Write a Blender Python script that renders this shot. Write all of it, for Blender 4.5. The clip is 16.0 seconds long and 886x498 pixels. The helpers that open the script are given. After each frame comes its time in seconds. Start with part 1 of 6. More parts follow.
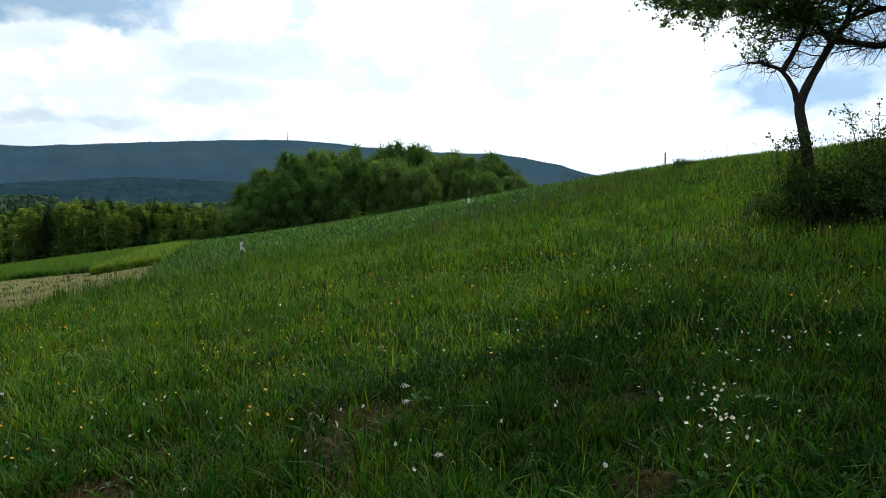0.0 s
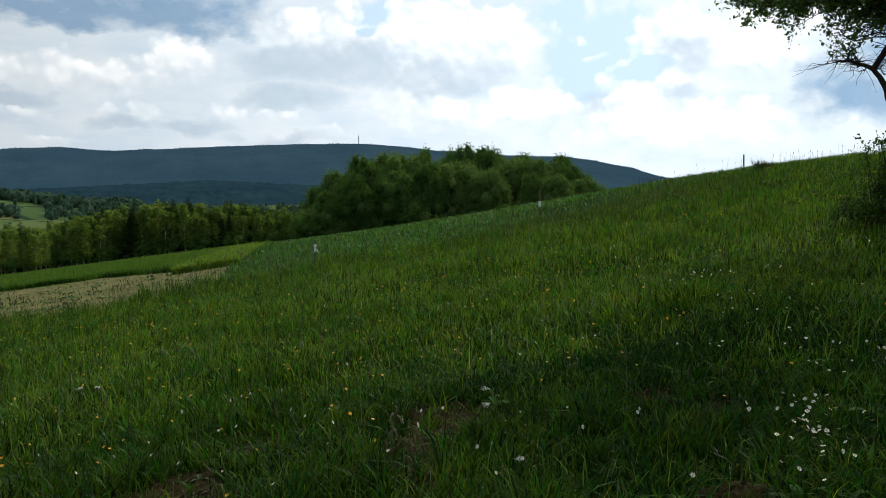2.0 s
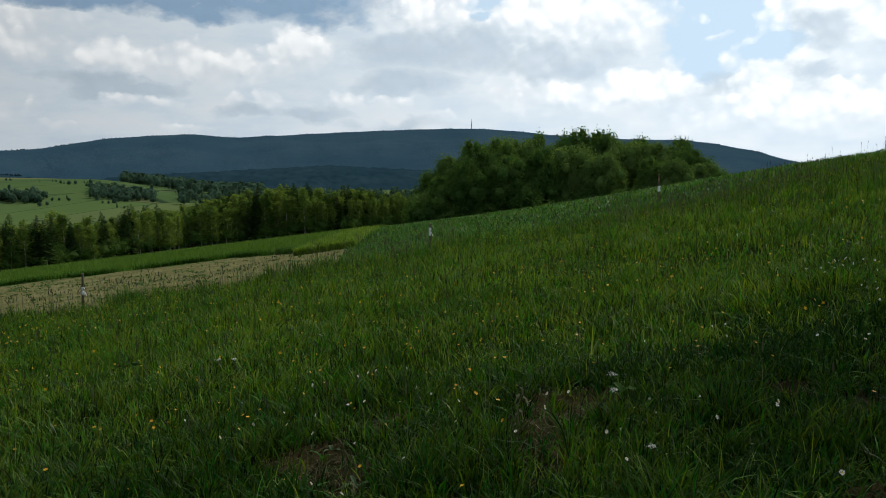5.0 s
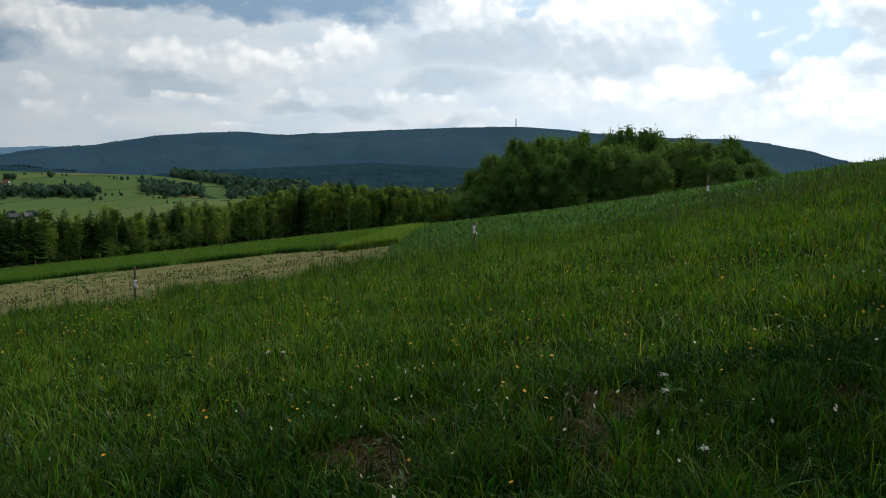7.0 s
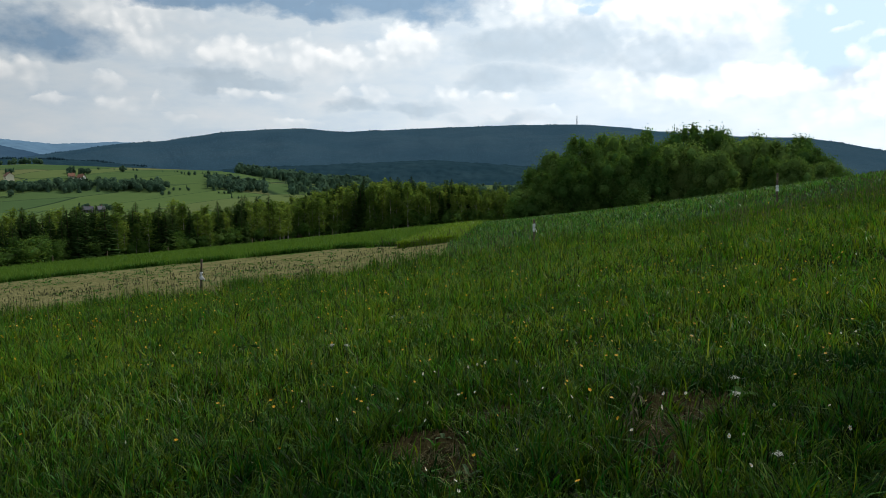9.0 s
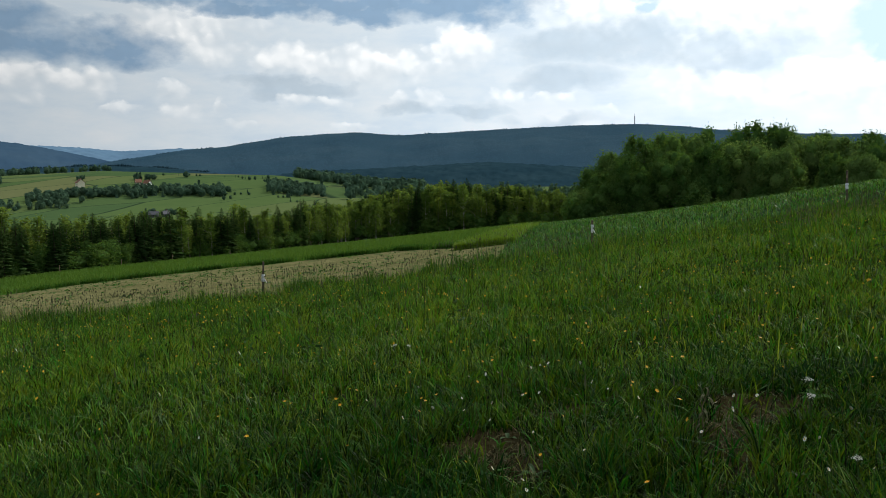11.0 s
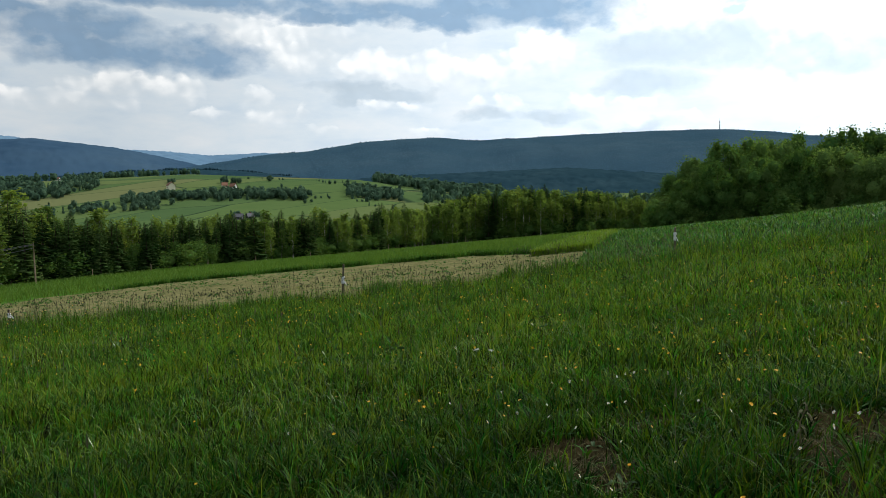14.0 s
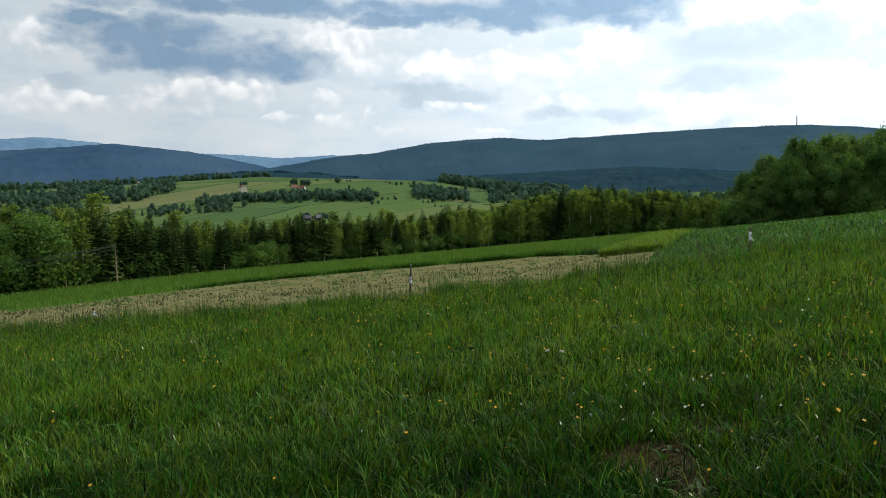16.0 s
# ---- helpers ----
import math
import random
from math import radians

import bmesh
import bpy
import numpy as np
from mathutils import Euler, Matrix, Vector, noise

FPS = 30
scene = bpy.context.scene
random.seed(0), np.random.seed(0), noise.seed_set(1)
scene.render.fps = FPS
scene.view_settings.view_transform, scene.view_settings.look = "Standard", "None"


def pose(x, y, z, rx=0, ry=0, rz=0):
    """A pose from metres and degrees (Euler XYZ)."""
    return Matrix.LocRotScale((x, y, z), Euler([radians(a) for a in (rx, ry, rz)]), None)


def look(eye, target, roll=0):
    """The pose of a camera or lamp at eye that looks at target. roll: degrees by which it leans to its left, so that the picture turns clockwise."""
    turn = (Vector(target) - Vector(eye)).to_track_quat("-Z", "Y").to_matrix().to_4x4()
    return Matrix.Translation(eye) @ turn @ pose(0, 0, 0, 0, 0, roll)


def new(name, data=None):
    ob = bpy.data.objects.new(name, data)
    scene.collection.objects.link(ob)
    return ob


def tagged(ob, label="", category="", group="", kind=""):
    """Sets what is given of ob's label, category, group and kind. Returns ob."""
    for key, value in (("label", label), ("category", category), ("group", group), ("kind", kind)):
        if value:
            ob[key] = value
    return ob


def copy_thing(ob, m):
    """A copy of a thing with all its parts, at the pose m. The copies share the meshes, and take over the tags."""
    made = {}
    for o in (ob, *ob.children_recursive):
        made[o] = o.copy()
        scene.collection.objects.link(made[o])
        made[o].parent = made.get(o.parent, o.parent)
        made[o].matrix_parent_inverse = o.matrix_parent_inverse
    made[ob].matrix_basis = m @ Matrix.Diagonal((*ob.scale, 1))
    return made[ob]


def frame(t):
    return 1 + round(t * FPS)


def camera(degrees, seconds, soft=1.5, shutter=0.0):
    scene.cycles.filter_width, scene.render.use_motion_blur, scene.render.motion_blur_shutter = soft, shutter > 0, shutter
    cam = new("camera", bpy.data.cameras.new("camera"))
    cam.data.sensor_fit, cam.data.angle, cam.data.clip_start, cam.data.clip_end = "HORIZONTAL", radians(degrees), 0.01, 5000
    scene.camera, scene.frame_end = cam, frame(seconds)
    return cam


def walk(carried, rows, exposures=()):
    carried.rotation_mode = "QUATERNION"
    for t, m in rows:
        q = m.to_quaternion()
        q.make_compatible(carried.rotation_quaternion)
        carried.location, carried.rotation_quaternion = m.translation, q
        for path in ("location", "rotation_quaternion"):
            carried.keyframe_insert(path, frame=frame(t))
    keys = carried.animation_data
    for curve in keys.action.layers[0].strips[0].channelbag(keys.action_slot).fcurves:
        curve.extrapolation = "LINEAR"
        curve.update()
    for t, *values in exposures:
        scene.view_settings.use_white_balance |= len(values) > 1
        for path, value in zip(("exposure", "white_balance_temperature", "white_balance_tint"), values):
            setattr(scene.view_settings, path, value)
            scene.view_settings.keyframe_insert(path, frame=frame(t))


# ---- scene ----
cam = camera(61.0, 16.0, soft=0.6)
# seconds, eye, then the turn in degrees
PATH = [
    (0.0, 0.000, 0.000, 1.600, 85.00, 1.26, -0.11),
    (0.5, -0.033, -0.007, 1.605, 85.14, 1.27, 1.84),
    (1.0, -0.057, -0.016, 1.606, 85.14, 1.50, 3.98),
    (1.5, -0.064, -0.022, 1.607, 85.18, 1.41, 4.72),
    (2.0, -0.078, -0.024, 1.607, 85.34, 1.25, 5.12),
    (2.5, -0.104, -0.022, 1.605, 85.36, 1.17, 6.95),
    (3.0, -0.114, -0.021, 1.603, 85.03, 1.32, 8.34),
    (3.5, -0.129, -0.025, 1.602, 85.06, 1.08, 9.53),
    (4.0, -0.151, -0.031, 1.595, 84.77, 1.14, 11.16),
    (6.5, -0.207, -0.052, 1.582, 84.21, 1.01, 15.92),
    (7.0, -0.221, -0.059, 1.578, 84.30, 0.88, 16.93),
    (7.5, -0.231, -0.065, 1.578, 84.29, 1.01, 18.43),
    (8.0, -0.240, -0.071, 1.574, 84.46, 1.13, 19.57),
    (8.5, -0.252, -0.074, 1.572, 84.12, 0.85, 20.38),
    (9.0, -0.269, -0.080, 1.569, 84.16, 0.47, 21.40),
    (11.5, -0.315, -0.138, 1.559, 84.53, 1.16, 26.65),
    (12.0, -0.326, -0.147, 1.558, 84.73, 0.97, 27.66),
    (12.5, -0.340, -0.151, 1.555, 84.85, 1.11, 28.50),
    (13.0, -0.350, -0.159, 1.557, 84.89, 1.10, 29.54),
    (13.5, -0.357, -0.172, 1.558, 84.97, 0.93, 30.53),
    (14.0, -0.362, -0.182, 1.560, 84.87, 0.77, 31.44),
    (14.5, -0.375, -0.190, 1.556, 84.74, 0.81, 32.76),
    (15.0, -0.378, -0.196, 1.555, 84.70, 0.83, 34.29),
    (15.5, -0.383, -0.201, 1.559, 85.02, 1.25, 35.17),
    (16.0, -0.394, -0.210, 1.557, 85.00, 1.28, 36.42),
]
EXPOSURE = [(0.0, 0.0), (0.5, -0.12), (1.0, -0.5), (1.5, -0.45), (2.0, -0.4), (2.5, -0.36), (3.0, -0.6), (4.0, -0.6), (7.0, -0.5), (9.0, -0.4), (11.5, -0.3), (13.0, -0.24), (13.5, -0.1), (14.0, -0.08), (16.0, -0.04)]
walk(cam, [(t, pose(x, y, z, rx, ry, rz)) for t, x, y, z, rx, ry, rz in PATH], EXPOSURE)

# ---------------------------------------------------------------- sky and sun
SUN_AZ, SUN_EL = 25.0, 43.0          # degrees to the right of +y, and above the horizon


# azimuth, elevation, half width, half height of each cloud, in degrees
BLUE_GAPS = [(-10.7, 11.6, 1.3, 0.6), (-10.1, 12.9, 1.9, 1.12), (4.2, 12.0, 2.6, 2.16), (5.0, 8.9, 2.6, 3.02), (7.0, 10.3, 3.7, 3.66), (9.5, 8.2, 2.6, 1.08)]
HEAPS_WEST = [
    (-64.5, 6.0, 3.4, 1.29), (-64.3, 9.8, 4.1, 1.81), (-59.7, 5.7, 6.9, 1.12), (-52.9, 6.8, 6.0, 1.12), (-43.1, 10.7, 6.5, 1.55), (-42.4, 9.1, 5.2, 1.55), (-36.3, 8.8, 3.9, 1.55), (-36.0, 8.0, 5.2, 1.38),
    (-33.0, 8.3, 6.9, 1.64), (-30.4, 7.9, 5.2, 1.81), (-29.5, 8.1, 3.0, 1.47), (-25.1, 8.8, 1.9, 1.94), (-23.5, 9.2, 3.4, 2.59)]
HEAPS_EAST = [
    (-14.1, 11.1, 4.7, 2.8), (-11.9, 10.9, 4.7, 1.29), (-11.5, 11.0, 5.6, 2.16), (-6.7, 7.4, 3.9, 2.59), (-6.2, 10.9, 6.5, 3.23), (-3.2, 9.4, 6.5, 3.45), (-0.7, 10.2, 4.3, 3.02), (0.9, 5.4, 11.2, 1.94),
    (9.3, 7.8, 6.9, 3.88), (12.7, 3.9, 12.9, 2.16), (13.0, 9.8, 3.7, 2.8), (16.6, 8.7, 4.7, 3.45), (17.0, 8.7, 3.9, 3.45), (19.2, 10.7, 3.9, 1.94)]
SMALL_HEAPS = [
    (-50.5, 6.7, 2.7, 0.95), (-48.8, 5.0, 1.9, 0.6), (-45.3, 6.2, 1.5, 1.12), (-43.4, 4.7, 2.4, 1.03), (-41.6, 5.2, 0.6, 0.95), (-40.6, 4.0, 1.5, 0.6), (-36.5, 5.7, 1.3, 0.69), (-33.4, 5.5, 1.6, 0.65),
    (-31.9, 3.6, 1.9, 0.6), (-28.7, 5.7, 0.9, 0.69), (-26.3, 5.7, 1.4, 0.86), (-20.9, 5.7, 1.6, 0.78), (-17.2, 5.4, 1.6, 0.69), (-13.5, 4.8, 1.0, 0.52), (-8.2, 5.1, 1.6, 0.78), (6.2, 9.2, 1.0, 0.34),
    (8.2, 6.3, 1.7, 0.69)]
GREY_WEST = [(-62.8, 7.7, 1.8, 0.6), (-38.8, 6.7, 3.3, 0.6), (-38.1, 6.5, 2.7, 0.6), (-35.8, 6.6, 3.6, 0.6), (-28.0, 4.8, 2.1, 0.6), (-23.4, 4.8, 2.7, 0.6)]
GREY_EAST = [
    (-17.5, 9.5, 3.0, 1.03), (-16.9, 3.8, 3.9, 0.69), (-16.9, 7.1, 3.4, 1.03), (-16.8, 6.8, 3.9, 0.78), (-15.9, 7.1, 3.7, 1.12), (-13.9, 9.0, 5.2, 1.29), (-13.6, 9.3, 6.9, 1.38), (-12.1, 9.0, 8.2, 1.29),
    (-6.6, 8.2, 4.1, 1.47), (-5.5, 8.5, 5.6, 1.29), (-4.9, 8.1, 3.9, 1.38), (6.6, 5.9, 2.0, 1.03), (12.3, 6.0, 1.6, 0.78), (13.1, 9.1, 2.2, 1.29), (21.2, 5.8, 2.2, 2.16)]
DARK_CLOUDS = [
    (-60.5, 11.5, 3.4, 0.69), (-57.6, 10.6, 6.5, 1.29), (-53.6, 9.0, 6.9, 1.38), (-49.7, 9.1, 5.0, 1.55), (-47.9, 12.9, 14.7, 0.86), (-39.5, 11.8, 3.9, 0.6), (-38.8, 11.9, 3.9, 0.6), (-32.5, 12.5, 12.5, 1.12),
    (-30.0, 11.5, 3.9, 0.69), (-26.5, 12.6, 9.5, 1.47), (-26.1, 12.1, 7.3, 1.21), (-22.7, 11.4, 2.6, 0.86), (-21.3, 12.0, 3.0, 1.12), (22.6, 6.1, 1.7, 1.72), (28.1, 6.3, 3.0, 2.59), (26.5, 6.5, 6.0, 3.0), (30.0, 10.0, 6.0, 3.5)]


def sky_world():
    w = bpy.data.worlds.new("sky")
    scene.world = w
    w.use_nodes = True
    nt = w.node_tree
    nt.nodes.clear()
    N, L = nt.nodes, nt.links

    def put(socket, v):
        if isinstance(v, bpy.types.NodeSocket):
            L.new(v, socket)
        else:
            socket.default_value = v

    def m(op, a, b=0.0, c=0.0, clamp=False):
        n = N.new("ShaderNodeMath")
        n.operation, n.use_clamp = op, clamp
        put(n.inputs[0], a), put(n.inputs[1], b), put(n.inputs[2], c)
        return n.outputs[0]

    def vec(op, a, b=(0, 0, 0), c=(0, 0, 0)):
        n = N.new("ShaderNodeVectorMath")
        n.operation = op
        put(n.inputs[0], a), put(n.inputs[1], b), put(n.inputs[2], c)
        return n.outputs["Value"] if op == "DOT_PRODUCT" else n.outputs[0]

    def mix(f, a, b):
        n = N.new("ShaderNodeMix")
        n.data_type = "RGBA"
        put(n.inputs[0], f), put(n.inputs[6], a), put(n.inputs[7], b)
        return n.outputs[2]

    def fbm(p, detail, rough, color=False):
        n = N.new("ShaderNodeTexNoise")
        n.inputs["Scale"].default_value, n.inputs["Detail"].default_value, n.inputs["Roughness"].default_value = 1.0, detail, rough
        L.new(p, n.inputs["Vector"])
        return n.outputs["Color" if color else 0]

    def cells(p, size):
        n = N.new("ShaderNodeTexVoronoi")
        n.voronoi_dimensions, n.feature = "2D", "SMOOTH_F1"
        n.inputs["Scale"].default_value, n.inputs["Smoothness"].default_value = size, 0.5
        L.new(p, n.inputs["Vector"])
        return n.outputs["Distance"]

    tc = N.new("ShaderNodeTexCoord")
    sep = N.new("ShaderNodeSeparateXYZ")
    L.new(tc.outputs["Generated"], sep.inputs[0])
    az = m("MULTIPLY", m("ARCTAN2", sep.outputs[0], sep.outputs[1]), 57.2958)
    el = m("MULTIPLY", m("ARCSINE", sep.outputs[2]), 57.2958)
    cmb = N.new("ShaderNodeCombineXYZ")
    L.new(az, cmb.inputs[0]), L.new(el, cmb.inputs[1])
    P = cmb.outputs[0]

    # billows push the outlines of the clouds about
    w1 = vec("SUBTRACT", fbm(vec("MULTIPLY", P, (0.4, 0.55, 0)), 5, 0.55, True), (0.5, 0.5, 0.5))
    Pw = vec("MULTIPLY_ADD", w1, (3.4, 2.0, 0), P)
    w2 = vec("SUBTRACT", fbm(vec("MULTIPLY_ADD", P, (0.26, 0.42, 0), (7.3, 2.1, 0)), 5, 0.55, True), (0.5, 0.5, 0.5))
    Ps = vec("MULTIPLY_ADD", w2, (5.0, 3.2, 0), P)
    Pc = vec("MULTIPLY_ADD", w1, (1.6, 1.2, 0), P)
    bulge = m("MULTIPLY_ADD", cells(Pc, 0.42), 0.68, m("MULTIPLY", cells(Pc, 1.15), 0.32))
    lit = vec("ADD", Pc, (0.2, 0.55, 0))
    beyond = m("MULTIPLY_ADD", cells(lit, 0.42), 0.68, m("MULTIPLY", cells(lit, 1.15), 0.32))
    relief = m("MULTIPLY", m("SUBTRACT", beyond, bulge), 0.85)
    knobs = m("MULTIPLY_ADD", bulge, -1.5, 1.5)
    drift = fbm(vec("MULTIPLY_ADD", P, (0.3, 0.46, 0), (3.7, 9.2, 0)), 6, 0.55)
    ragged = m("MULTIPLY_ADD", drift, 2.2, -0.1)

    def shape(p, a, e, sa, se, before=0.0):
        """Place within a cloud, 1 at its rim; before: what was worked out so far, so that the clouds follow one after another."""
        if isinstance(before, bpy.types.NodeSocket):
            n = N.new("ShaderNodeVectorMath")
            n.operation, n.inputs[0].default_value = "SCALE", (1e-6, 0, 0)
            L.new(before, n.inputs[3])
            p = vec("ADD", p, n.outputs[0])
        return vec("MULTIPLY_ADD", p, (1 / sa, 1 / se, 0), (-a / sa, -e / se, 0))

    def heaps(col, clouds, strength):
        """Heaped clouds: knobbly bright tops with crisp outlines, greyer soft feet."""
        cover, light = 0.0, 0.5
        for a, e, sa, se in clouds:
            q = shape(Pw, a, e, sa, se, light)
            s = N.new("ShaderNodeSeparateXYZ")
            L.new(q, s.inputs[0])
            v = s.outputs[1]
            f = m("SUBTRACT", knobs, vec("DOT_PRODUCT", q, q))
            edge = m("MAXIMUM", m("MULTIPLY_ADD", v, 1.1, 1.1), 0.35)
            mask = m("MULTIPLY", f, edge, clamp=True)
            n = N.new("ShaderNodeMix")
            put(n.inputs[0], mask), put(n.inputs[2], light), put(n.inputs[3], m("MULTIPLY_ADD", v, 0.42, 0.56))
            light, cover = n.outputs[0], m("MAXIMUM", cover, mask)
        tone = mix(m("ADD", light, relief, clamp=True), (0.60, 0.71, 0.80, 1), (1.27, 1.29, 1.29, 1))
        return mix(m("MULTIPLY", cover, strength), col, tone)

    grain = m("MULTIPLY_ADD", relief, 0.9, m("MULTIPLY", drift, 0.75), clamp=True)

    def veils(col, clouds, tone, strength):
        """Soft grey clouds with ragged edges."""
        cover = 0.0
        for a, e, sa, se in clouds:
            q = shape(Ps, a, e, sa * 1.15, se * 1.2, cover)
            cover = m("MAXIMUM", cover, m("MULTIPLY", m("SUBTRACT", ragged, vec("DOT_PRODUCT", q, q)), 1.1, clamp=True))
        return mix(m("MULTIPLY", cover, strength), col, mix(grain, tone, tuple(c * 1.22 for c in tone[:3]) + (1,)))

    base = N.new("ShaderNodeValToRGB")
    L.new(m("MULTIPLY_ADD", fbm(vec("MULTIPLY", P, (0.14, 0.42, 0)), 6, 0.6), 1.6, -0.3), base.inputs[0])
    e = base.color_ramp.elements
    e[0].position, e[0].color = 0.1, (0.63, 0.77, 0.91, 1)
    e[1].position, e[1].color = 0.95, (0.92, 0.96, 0.99, 1)
    k = e.new(0.5)
    k.color = (0.78, 0.88, 0.96, 1)
    body = base.outputs[0]
    body = heaps(body, HEAPS_WEST + HEAPS_EAST, 0.9)
    # gaps where the pale blue shows between the clouds
    clear = 0.0
    for a, h, sa, se in BLUE_GAPS:
        q = shape(Pw, a, h, sa, se, clear)
        clear = m("MAXIMUM", clear, m("MULTIPLY", m("SUBTRACT", m("SUBTRACT", 1.9, knobs), vec("DOT_PRODUCT", q, q)), 1.6, clamp=True))
    body = mix(clear, body, (0.62, 0.80, 0.97, 1))
    body = veils(body, GREY_WEST + GREY_EAST, (0.50, 0.61, 0.71, 1), 0.72)
    body = heaps(body, SMALL_HEAPS, 0.62)
    body = veils(body, DARK_CLOUDS, (0.23, 0.38, 0.56, 1), 0.88)
    # brighter towards the sun
    toward = m("POWER", m("MAXIMUM", m("COSINE", m("MULTIPLY", m("SUBTRACT", az, 14.0), 0.0174533)), 0.35), 2.0)
    gain = N.new("ShaderNodeVectorMath")
    gain.operation = "SCALE"
    L.new(body, gain.inputs[0]), L.new(m("MULTIPLY_ADD", toward, 0.86, 0.66), gain.inputs[3])
    body = gain.outputs[0]
    sky = N.new("ShaderNodeTexSky")
    sky.sky_type, sky.sun_disc = "NISHITA", False
    sky.sun_elevation, sky.sun_rotation = radians(SUN_EL), radians(SUN_AZ)
    sky.dust_density = 2.0
    vs = N.new("ShaderNodeVectorMath")
    vs.operation = "SCALE"
    L.new(sky.outputs[0], vs.inputs[0])
    vs.inputs[3].default_value = 0.11
    high = m("MULTIPLY", m("SUBTRACT", el, 18.0), 0.05, clamp=True)
    color = mix(m("MULTIPLY", high, 0.3), body, vs.outputs[0])
    bg = N.new("ShaderNodeBackground")
    L.new(color, bg.inputs[0])
    bg.inputs[1].default_value = 1.0
    out = N.new("ShaderNodeOutputWorld")
    L.new(bg.outputs[0], out.inputs[0])


sky_world()
sun = new("sun", bpy.data.lights.new("sun", "SUN"))
sun.data.energy, sun.data.angle, sun.data.color = 2.7, radians(3.0), (1.0, 0.95, 0.86)
_a, _e = radians(SUN_AZ), radians(SUN_EL)
sun.matrix_basis = look((0, 0, 60), (-60 * math.sin(_a) * math.cos(_e), -60 * math.cos(_a) * math.cos(_e), 60 - 60 * math.sin(_e)))

# ---------------------------------------------------------------- materials


def material(name, colors, rough=0.8, scale=1.0, fine=12.0, bump=0.0, bump_scale=None, metal=0.0, trans=None, island=0.0, spec=0.3, space="Object", each=0.0):
    """Base colours mixed by noise at two scales; trans: colour of light passing through a leaf; island: spread of brightness between loose pieces."""
    mat = bpy.data.materials.new(name)
    mat.use_nodes = True
    nt = mat.node_tree
    N, L = nt.nodes, nt.links
    b = N["Principled BSDF"]
    tc = N.new("ShaderNodeTexCoord")

    def noise_(s, det=4.0):
        n = N.new("ShaderNodeTexNoise")
        n.inputs["Scale"].default_value, n.inputs["Detail"].default_value = s, det
        L.new(tc.outputs[space], n.inputs["Vector"])
        return n.outputs[0]

    def mixc(f, a, c, mode="MIX"):
        n = N.new("ShaderNodeMix")
        n.data_type, n.blend_type = "RGBA", mode
        for s, v in ((n.inputs[0], f), (n.inputs[6], a), (n.inputs[7], c)):
            if isinstance(v, bpy.types.NodeSocket):
                L.new(v, s)
            else:
                s.default_value = v
        return n.outputs[2]

    def ramp(f, lo, hi):
        n = N.new("ShaderNodeMapRange")
        n.inputs[1].default_value, n.inputs[2].default_value = lo, hi
        L.new(f, n.inputs[0])
        return n.outputs[0]

    c = [(*k, 1) for k in colors]
    col = mixc(ramp(noise_(scale), 0.35, 0.65), c[0], c[1 % len(c)])
    col = mixc(ramp(noise_(fine, 6.0), 0.4, 0.72), col, c[2 % len(c)])
    if island:
        g = N.new("ShaderNodeNewGeometry")
        hs = N.new("ShaderNodeHueSaturation")
        mr = N.new("ShaderNodeMapRange")
        mr.inputs[3].default_value, mr.inputs[4].default_value = 1 - island, 1 + island
        L.new(g.outputs["Random Per Island"], mr.inputs[0])
        L.new(mr.outputs[0], hs.inputs["Value"])
        mh = N.new("ShaderNodeMapRange")
        mh.inputs[3].default_value, mh.inputs[4].default_value = 0.5 - island * 0.06, 0.5 + island * 0.05
        mul = N.new("ShaderNodeMath")
        mul.operation = "FRACT"
        m7 = N.new("ShaderNodeMath")
        m7.operation, m7.inputs[1].default_value = "MULTIPLY", 7.31
        L.new(g.outputs["Random Per Island"], m7.inputs[0])
        L.new(m7.outputs[0], mul.inputs[0])
        L.new(mul.outputs[0], mh.inputs[0])
        L.new(mh.outputs[0], hs.inputs["Hue"])
        L.new(col, hs.inputs["Color"])
        col = hs.outputs[0]
    if each:
        # every tree has its own shade of green
        oi, hv = N.new("ShaderNodeObjectInfo"), N.new("ShaderNodeHueSaturation")
        mv, mh = N.new("ShaderNodeMapRange"), N.new("ShaderNodeMapRange")
        mv.inputs[3].default_value, mv.inputs[4].default_value = 1 - each, 1 + each
        mh.inputs[3].default_value, mh.inputs[4].default_value = 0.5 + each * 0.04, 0.5 - each * 0.05
        L.new(oi.outputs["Random"], mv.inputs[0]), L.new(oi.outputs["Random"], mh.inputs[0])
        L.new(mv.outputs[0], hv.inputs["Value"]), L.new(mh.outputs[0], hv.inputs["Hue"])
        L.new(col, hv.inputs["Color"])
        col = hv.outputs[0]
    L.new(col, b.inputs["Base Color"])
    b.inputs["Roughness"].default_value, b.inputs["Metallic"].default_value = rough, metal
    b.inputs["Specular IOR Level"].default_value = spec
    if bump:
        bp = N.new("ShaderNodeBump")
        bp.inputs["Strength"].default_value = 1.0
        bp.inputs["Distance"].default_value = bump
        L.new(noise_(bump_scale or fine, 6.0), bp.inputs["Height"])
        L.new(bp.outputs[0], b.inputs["Normal"])
    if trans:
        t = N.new("ShaderNodeBsdfTranslucent")
        L.new(mixc(1.0, col, (*trans, 1), "MULTIPLY"), t.inputs[0])
        ms = N.new("ShaderNodeMixShader")
        ms.inputs[0].default_value = 0.33
        L.new(b.outputs[0], ms.inputs[1]), L.new(t.outputs[0], ms.inputs[2])
        L.new(ms.outputs[0], N["Material Output"].inputs[0])
    return mat


